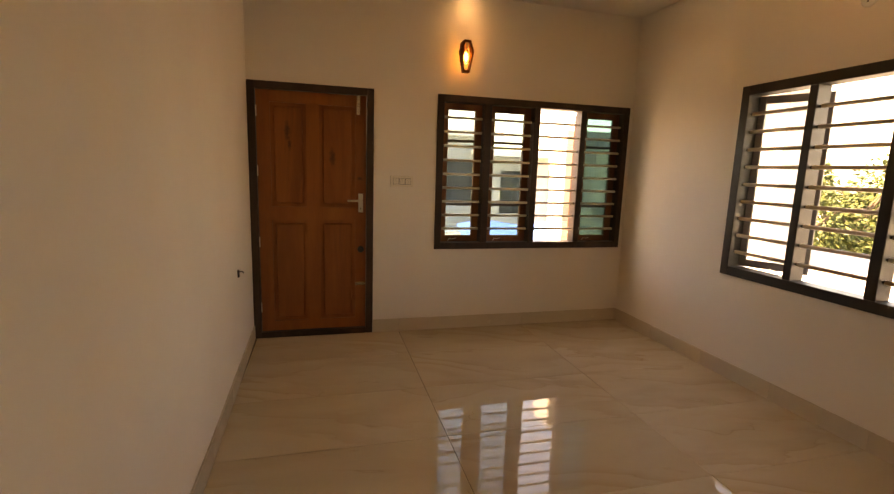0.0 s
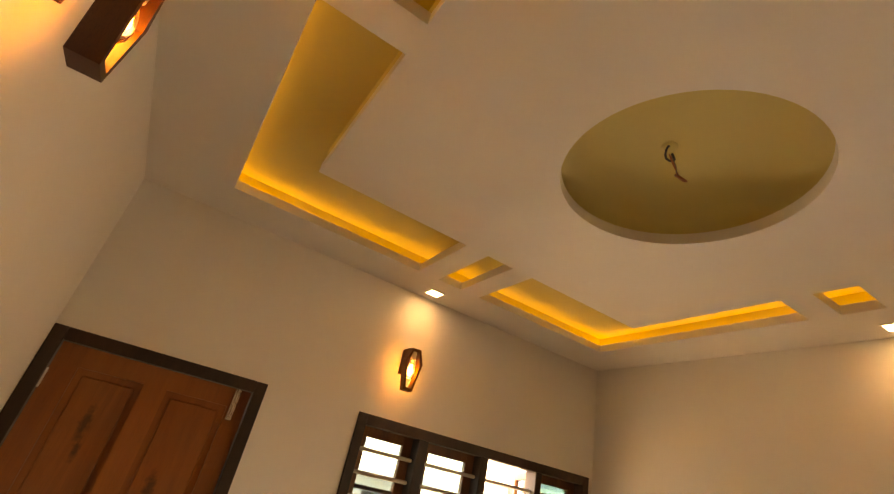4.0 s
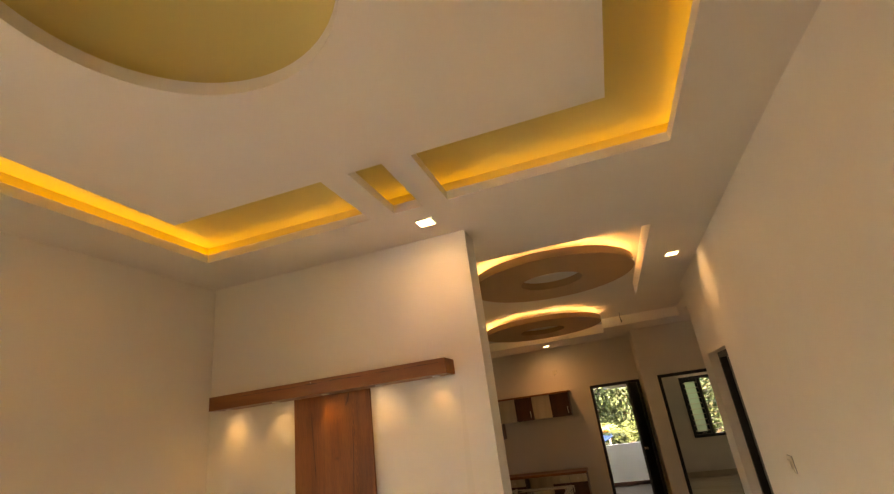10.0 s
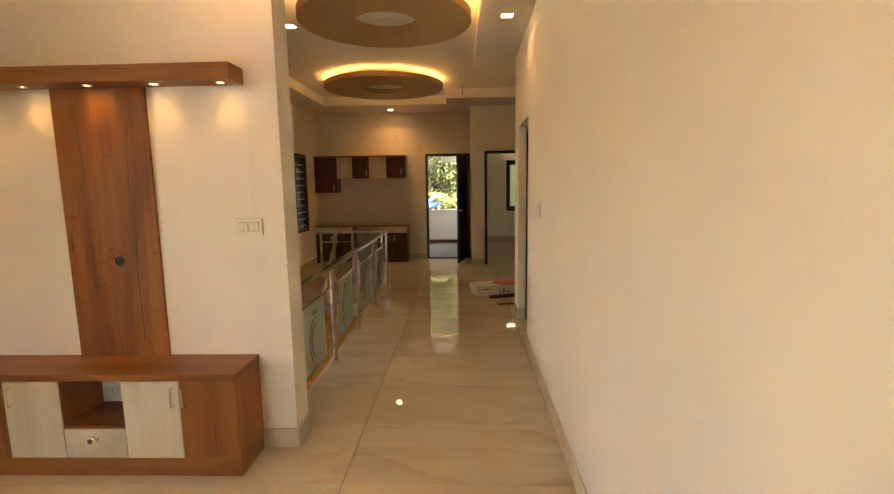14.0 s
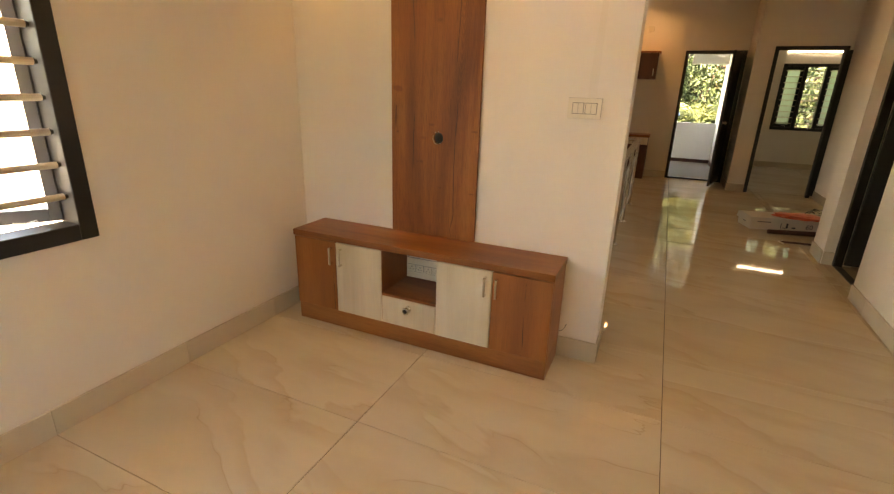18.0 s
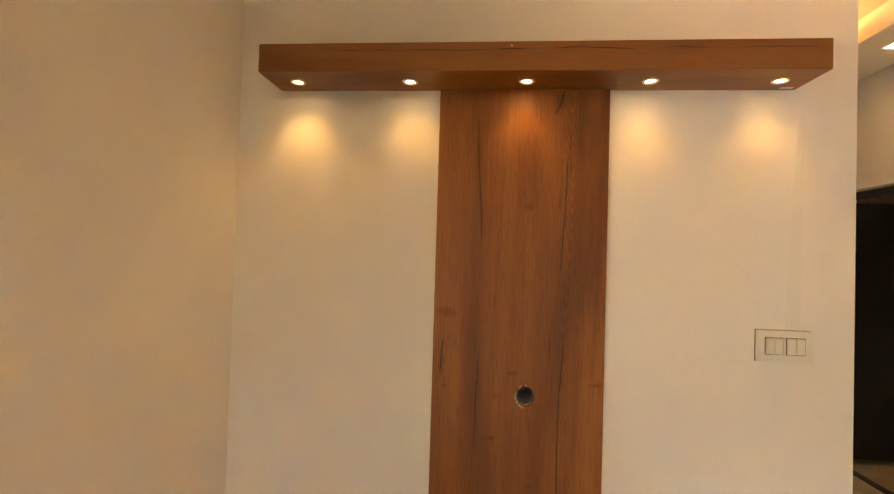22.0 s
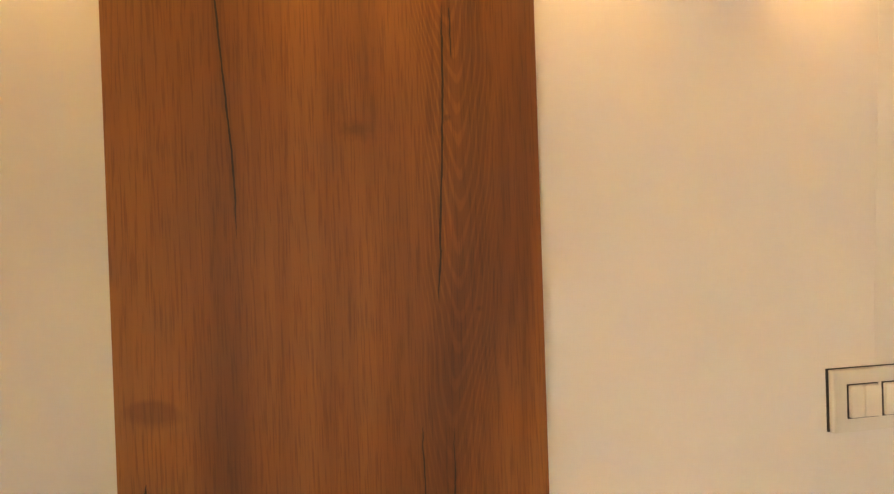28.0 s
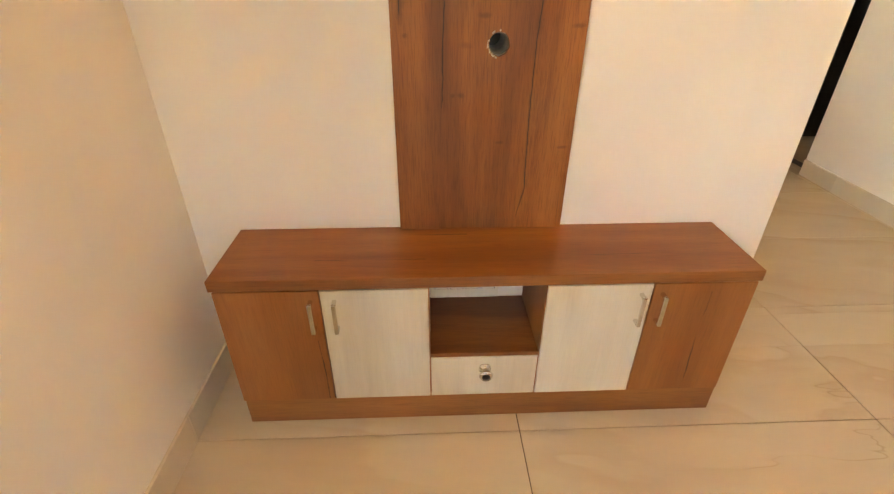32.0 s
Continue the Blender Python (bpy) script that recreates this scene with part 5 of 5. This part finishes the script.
tagged(part("plastic_bag", crumpled((-0.10, -3.86, 0.140), 0.26, 0.13, 0.026, 3.0), PLASTIC_RED, smooth=False), "crumpled red plastic bag lying on the carton", "plastic bag")
tagged(part("plastic_wrap", crumpled((-0.32, -4.15, 0.0), 0.14, 0.09, 0.11, 8.0), CLEARP), "crumpled clear plastic wrap behind the carton", "plastic wrap")
log = thing("wooden_stick", (-0.14, -3.56, 0.0), "dark brown wooden stick on the floor", "wooden stick")
part("stick", rod((0.23, -3.55, 0.026), (-0.50, -3.73, 0.032), 0.024, 10, r2=0.03), LOGWOOD, log)
tool = thing("hand_tool", (0.0, -3.22, 0.0), "small worn tool with curved metal head", "hand tool")
part("shaft", tube([(-0.16, -3.25, 0.012), (0.02, -3.24, 0.012), (0.17, -3.215, 0.012)], 0.011, 8), LOGWOOD, tool)
part("head", tube([(0.14, -3.27, 0.008), (0.185, -3.215, 0.014), (0.15, -3.16, 0.008)], 0.008, 8), STEEL, tool)

# ---- outside ----
GRASS = paint("ground_soil", (0.42, 0.36, 0.27), 0.9, 0.35)
structure("ground", cells([-900, 900], [-900, 900], -3.4, -3.3, [], "z"), GRASS, "green and brown ground far below the windows")
PLASTER = paint("exterior_white", (0.78, 0.78, 0.76), 0.7, 0.08)
# balcony
BALC = paint("balcony_tile", (0.66, 0.57, 0.47), 0.45, 0.12)
structure("balcony_floor", box(0.42, E + 0.2, -9.72, BY - 0.2, -0.16, -0.02), BALC, "pale tiled balcony floor")
structure("balcony_parapet", box(0.42, E + 0.2, -9.84, -9.72, -0.16, 0.85), PLASTER, "white plastered balcony parapet")
# roof and end wall stay out of view; sized to shade parapet and floor
structure("balcony_roof", box(0.42, E + 0.2, -9.60, BY - 0.2, 2.45, 2.58), PLASTER)
structure("balcony_end", box(E + 0.22, E + 0.36, -9.84, BY - 0.2, -0.16, 2.45), PLASTER)
structure("balcony_beam", box(0.42, 1.10, -9.84, -9.66, 2.07, 2.45), PLASTER, "white plastered drop beam over the balcony")
structure("balcony_trim", box(0.42, E + 0.2, -9.72, -9.705, -0.02, 0.07), DARK_WOOD, "dark brown skirting along the balcony parapet")
structure("balcony_side_trim", box(0.42, 0.435, -9.70, BY - 0.2, -0.02, 0.07), DARK_WOOD)

truss = thing("roof_truss", (1.9, -11.0, -3.3), "black metal roof truss on a post beyond the balcony", "roof truss")
part("post", rod((1.9, -11.0, -3.3), (1.9, -11.0, 2.6), 0.04, 10), BLACK, truss)
part("chord", rod((1.9, -11.0, 1.45), (0.95, -11.0, 2.55), 0.022, 8), BLACK, truss)
part("chord", rod((1.9, -11.0, 1.75), (1.15, -11.0, 2.62), 0.022, 8), BLACK, truss)
for k in range(5):
    x = 1.80 - 0.16 * k
    part("web", rod((x, -11.0, 1.57 + 0.185 * k), (x + (0.08 if k % 2 else -0.05), -11.0, 1.86 + 0.185 * k), 0.014, 8), BLACK, truss)
low = thing("blue_shed", (1.5, -11.0, -3.3), "small shed with a sloping blue sheet roof", "shed")
roof_m = Matrix.Translation((1.58, -11.1, 0.92)) @ Matrix.Rotation(radians(24), 4, "Y") @ Matrix.Rotation(radians(-14), 4, "X")
part("sheet", box(-0.42, 0.42, -0.5, 0.5, -0.012, 0.012, 0.003, m=roof_m), TARP_BLUE, low, "blue roof sheet")
for x, y in ((1.25, -11.0), (1.85, -11.0), (1.25, -11.4), (1.85, -11.4)):
    part("pole", rod((x, y, -3.3), (x, y, 0.87 - 0.44 * (x - 1.58) - 0.25 * (y + 11.1)), 0.025, 8), WHITE, low)


def house(name, at, size, storeys, label, turn=0, cols=4, extra=()):
    w, d, h = size
    t = thing(name, at, label, "house", "neighbouring houses")
    m = Matrix.Translation(at) @ Matrix.Rotation(radians(turn), 4, "Z")
    sh = h / storeys
    holes = []
    for s in range(storeys):
        for c in range(cols):
            u = -w / 2 + (c + 0.5) * w / cols
            holes.append((u - 0.55, u + 0.55, s * sh + 0.95, s * sh + 2.2))
    holes += extra
    wall = cells([-w / 2, w / 2], [0, h], 0, 0.2, holes, "y")
    box(-w / 2, w / 2, 0.2, d, 0, h, bm=wall)
    wall.transform(m)
    part("wall", wall, HOUSE_GREY, t)
    part("roof", box(-w / 2 - 0.4, w / 2 + 0.4, -0.5, d + 0.4, h, h + 0.16, m=m), PLASTER, t)
    for s in range(1, storeys):
        part("ledge", box(-w / 2, w / 2, -0.55, 0.0, s * sh + 0.02, s * sh + 0.14, m=m), PLASTER, t)
        for k in range(3):
            part("balcony_rail", box(-w / 2, w / 2, -0.53, -0.50, s * sh + 0.35 + 0.28 * k, s * sh + 0.39 + 0.28 * k, m=m), STEEL, t)
    for u0, u1, v0, v1 in holes:
        wd = part("window", box(u0, u1, 0.10, 0.14, v0, v1, m=m), BLACK, t)
        part("pane", box(u0 + 0.06, u1 - 0.06, 0.092, 0.099, v0 + 0.06, v1 - 0.06, m=m), TEAL_DARK, wd)
    return t


HOUSE_GREY = paint("neighbour_plaster", (0.38, 0.39, 0.385), 0.8, 0.12)
TEAL_DARK = shader("dark_window_glass", (0.025, 0.032, 0.036), 0.35)
house("neighbour_house", (1.1, 13.3, -3.3), (8.2, 7, 5.75), 2, "grey-white two-storey house with dark windows across the lane", 0, 5)
house("neighbour_house", (6.15, 12.9, -3.3), (1.9, 7, 5.2), 2, "narrow grey-white house wing with a dark window", 0, 1)
house("neighbour_house", (9.9, 13.6, -3.3), (5.4, 7, 4.85), 2, "low pale house with dark windows and balcony rails", 0, 2)
house("neighbour_house", (-9.5, 16.0, -3.3), (9, 7, 6.0), 2, "white two-storey house with dark windows behind the lane", -6, 3)
house("neighbour_house", (30.0, 12.0, -3.3), (9, 7, 5.4), 2, "pale house with dark windows among the trees", -80, 3)
house("neighbour_house", (7.6, 7.75, -3.3), (3.8, 0.5, 6.3), 1, "plain white sunlit house wall next door", -90, 0)
pillar = thing("patterned_pillar", (4.15, 5.5, -3.3), "exterior pillar faced with cream and grey stone blocks", "pillar")
part("core", box(3.52, 4.60, 5.30, 5.70, -3.3, 2.0), PLASTER, pillar)
BLOCKS = [paint("cream_block", (0.46, 0.42, 0.34), 0.8, 0.15), paint("grey_block", (0.27, 0.26, 0.235), 0.8, 0.2)]
rng = random.Random(5)
for k in range(13):
    z = -0.47 + 0.19 * k
    edges = [3.52, 3.68, 3.94, 4.30, 4.60] if k % 2 else [3.52, 3.80, 4.12, 4.60]
    for a, b in zip(edges, edges[1:]):
        out = rng.choice((0.012, 0.018, 0.026))
        part("block", box(a + 0.003, b - 0.003, 5.30 - out, 5.30, z, z + 0.184, 0.003), BLOCKS[rng.random() < 0.4], pillar)
tarp = thing("tarpaulin_shed", (5.45, 8.8, -3.3), "open shed roofed with a blue tarpaulin sheet", "shed")
bm = bmesh.new()
bmesh.ops.create_grid(bm, x_segments=24, y_segments=12, size=1.0)
for v in bm.verts:
    x, y = v.co.x, v.co.y
    v.co = Vector((5.45 + x * 2.0, 9.0 + y * 0.9, -0.10 + 0.42 * y + 0.05 * math.sin(x * 7) + 0.03 * noise.noise((x * 4, y * 4, 0))))
bmesh.ops.solidify(bm, geom=bm.faces[:], thickness=0.01)
part("sheet", bm, TARP_BLUE, tarp, "wavy blue plastic sheet")
for x in (3.6, 7.3):
    for y, z in ((8.2, -0.50), (9.8, 0.24)):
        part("pole", rod((x, y, -3.3), (x, y, z - 0.02), 0.03, 8), WHITE, tarp)
LIME = paint("lime_wall_paint", (0.35, 0.48, 0.06), 0.7, 0.1)
gate = thing("green_pillar", (7.16, 9.2, -3.3), "lime green painted gate pillar of the neighbours", "pillar")
part("shaft", box(7.0, 7.32, 9.0, 9.4, -3.3, 2.1, 0.01), LIME, gate)
part("cap", box(6.94, 7.38, 8.94, 9.46, 2.1, 2.2, 0.01), PLASTER, gate)
ledge = thing("sunshade", (E + 0.5, 2.1, 2.2), "white concrete sunshade above the window", "sunshade")
part("slab", box(E + 0.22, E + 1.02, 0.4, 3.9, 2.25, 2.33, 0.004), PLASTER, ledge)
CONCRETE = paint("terrace_concrete", (0.42, 0.41, 0.38), 0.8, 0.2)
terrace = thing("terrace_wall", (8.0, 2.0, -3.3), "white low terrace wall next door", "terrace wall")
part("wall", box(6.2, 11.0, -3.0, 7.5, -3.3, 0.05), CONCRETE, terrace)
part("coping", box(6.1, 6.4, -3.05, 7.55, 0.05, 0.12, 0.004), PLASTER, terrace)


def leaf_material(name, a, b):
    m = shader(name, a, 0.75)
    g = Graph(m)
    geo = g.add("ShaderNodeNewGeometry")
    g.base(g.ramp(geo.outputs["Random Per Island"], [(0.0, tuple(v * 0.6 for v in a)), (0.5, a), (1.0, b)]))
    g.out.inputs["Subsurface Weight"].default_value = 0.0
    g.out.inputs["Transmission Weight"].default_value = 0.0
    return m


LEAF = leaf_material("green_leaves", (0.020, 0.048, 0.012), (0.048, 0.085, 0.022))
LEAF_M = leaf_material("mid_green_leaves", (0.028, 0.058, 0.014), (0.062, 0.095, 0.025))
LEAF_Y = leaf_material("yellow_green_leaves", (0.048, 0.078, 0.018), (0.12, 0.14, 0.038))
BARK = paint("bark", (0.11, 0.08, 0.055), 0.9, 0.4)


def foliage(clumps, count, size, seed, gravity=0.35):
    """Many bent leaves strewn over clumps of (x, y, z, radius)."""
    rng = random.Random(seed)
    verts, faces = [], []
    for n in range(count):
        cx, cy, cz, r = clumps[n % len(clumps)]
        d = Vector((rng.gauss(0, 1), rng.gauss(0, 1), rng.gauss(0, 1))).normalized()
        p = Vector((cx, cy, cz)) + d * r * (0.45 + 0.6 * rng.random() ** 0.6)
        s = size * (0.6 + 0.8 * rng.random())
        out = (d + Vector((rng.uniform(-0.7, 0.7), rng.uniform(-0.7, 0.7), rng.uniform(-0.7, 0.4) - gravity))).normalized()
        side = out.cross(Vector((rng.uniform(-1, 1), rng.uniform(-1, 1), 1))).normalized() * s * 0.30
        up = side.cross(out).normalized() * s * 0.08
        i = len(verts)
        verts += [p, p + out * s * 0.5 + side - up, p + out * s, p + out * s * 0.5 - side - up, p + out * s * 0.5 + up]
        faces += [(i, i + 1, i + 4), (i + 1, i + 2, i + 4), (i + 2, i + 3, i + 4), (i + 3, i, i + 4)]
    me = bpy.data.meshes.new("crown")
    me.from_pydata([tuple(v) for v in verts], [], faces)
    return me


def tree(at, height, spread, leaves, size, material, label, seed):
    rng = random.Random(seed)
    t = thing("tree", at, label, "tree", "trees outside")
    base = Vector(at)
    top = base + Vector((rng.uniform(-0.3, 0.3), rng.uniform(-0.3, 0.3), height * 0.6))
    wood = tube([base, base.lerp(top, 0.5) + Vector((rng.uniform(-0.15, 0.15), rng.uniform(-0.15, 0.15), 0)), top], 0.13, 8)
    clumps = []
    for k in range(14):
        a = k * 2.4 + rng.random()
        lift = rng.uniform(0.35, 1.0)
        rr = spread * rng.uniform(0.35, 1.0) * (1.15 - 0.5 * abs(lift - 0.6))
        p = base + Vector((rr * math.cos(a), rr * math.sin(a), height * lift))
        mid = (top + p) / 2 + Vector((0, 0, 0.2))
        tube([base.lerp(top, 0.55 + 0.4 * rng.random()), mid, p], 0.035, 6, wood)
        clumps.append((p.x, p.y, p.z, spread * rng.uniform(0.28, 0.5)))
    part("trunk", wood, BARK, t)
    me = foliage(clumps, leaves, size, seed)
    me.materials.append(material)
    me.transform(Matrix.Translation(-base))
    c = new("crown", me)
    c.parent = t


tree((2.2, -13.2, -3.3), 6.2, 2.2, 17000, 0.10, LEAF, "leafy green tree beyond the balcony", 1)
tree((-1.0, -13.4, -3.3), 6.6, 2.4, 14000, 0.11, LEAF, "leafy green tree beyond the bedroom window", 2)
tree((4.8, -15.0, -3.3), 7.5, 2.8, 8000, 0.17, LEAF, "tall leafy green tree beyond the balcony", 3)
tree((0.7, -15.8, -3.3), 8.0, 2.8, 9000, 0.17, LEAF_M, "tall yellow-green tree beyond the balcony", 7)
tree((-3.4, -14.4, -3.3), 7.2, 2.6, 7000, 0.17, LEAF, "leafy green tree behind the house", 8)
tree((15.2, 9.9, -3.3), 6.8, 2.5, 26000, 0.14, LEAF_Y, "sunlit yellow-green tree outside the side window", 4)
tree((17.0, 6.9, -3.3), 5.4, 2.3, 10000, 0.14, LEAF_Y, "sunlit yellow-green tree beyond the terrace", 5)
tree((14.5, 4.2, -3.3), 5.2, 2.5, 8000, 0.15, LEAF, "sunlit green tree beyond the terrace", 6)

# palm close behind the balcony
LEAF_P = leaf_material("palm_leaflets", (0.060, 0.095, 0.024), (0.115, 0.15, 0.045))
palm = thing("palm_tree", (0.72, -10.95, -3.3), "young palm with pale green feathery fronds behind the parapet", "palm")
part("trunk", tube([(0.72, -10.95, -3.3), (0.75, -10.97, -1.2), (0.70, -10.95, 0.78)], 0.07, 10), BARK, palm)
rng = random.Random(14)
for k in range(11):
    a = k * 2.4 + 0.3
    reach, rise = rng.uniform(0.75, 1.05), rng.uniform(0.35, 0.85)
    spine = [Vector((0.70 + reach * f * math.cos(a), -10.95 + reach * f * math.sin(a), 0.78 + rise * (2.0 * f - 1.45 * f * f))) for f in [i / 26 for i in range(27)]]
    frond = tube(spine[::3], 0.007, 5)
    across = Vector((-math.sin(a), math.cos(a), 0))
    for i in range(4, 26):
        along = (spine[i + 1] - spine[i]).normalized()
        size = 0.34 * math.sin(math.pi * (0.12 + 0.80 * i / 26))
        for side in (-1, 1):
            tip = spine[i] + across * side * size + along * size * 0.75 - Vector((0, 0, size * rng.uniform(0.25, 0.5)))
            w = along * 0.016
            mid = spine[i].lerp(tip, 0.5) + Vector((0, 0, size * 0.08))
            vs = [frond.verts.new(v) for v in (spine[i], mid - w, tip, mid + w)]
            frond.faces.new((vs[0], vs[1], vs[3]))
            frond.faces.new((vs[1], vs[2], vs[3]))
    part("frond", frond, LEAF_P, palm)
tagged(part("cloth_bundle", crumpled((1.30, -11.0, 1.03), 0.10, 0.07, 0.06, 5.0), paint("orange_cloth", (0.70, 0.30, 0.05), 0.8, 0.2)), "orange cloth bundle lying on the blue sheet roof", "bundle")

# wooded bank behind the house
bank = bmesh.new()
rows = []
for i in range(41):
    x = -16 + i * 0.9
    rows.append([])
    for j in range(16):
        y = -12.2 - j * 0.8
        rows[-1].append(bank.verts.new((x, y, -3.3 + 0.82 * j + 0.5 * noise.noise((x * 0.5, y * 0.5, 2.0)) * min(1, j))))
for u, v in zip(rows, rows[1:]):
    for k in range(15):
        bank.faces.new((u[k], v[k], v[k + 1], u[k + 1]))
BANK = paint("dark_bank_soil", (0.07, 0.075, 0.03), 0.95, 0.4)
structure("ground_bank", bank, BANK, "overgrown slope rising behind the house")
rng = random.Random(21)
spots = []
for k in range(150):
    x, j = rng.uniform(-11, 13), rng.uniform(0.5, 14)
    spots.append((x, -12.2 - j * 0.8, -3.3 + 0.82 * j + 0.35, rng.uniform(0.5, 1.0)))
me = foliage(spots, 34000, 0.21, 33, 0.15)
me.materials.append(LEAF)
tagged(new("undergrowth", me), "dense green undergrowth on the slope", "undergrowth", kind="stuff")
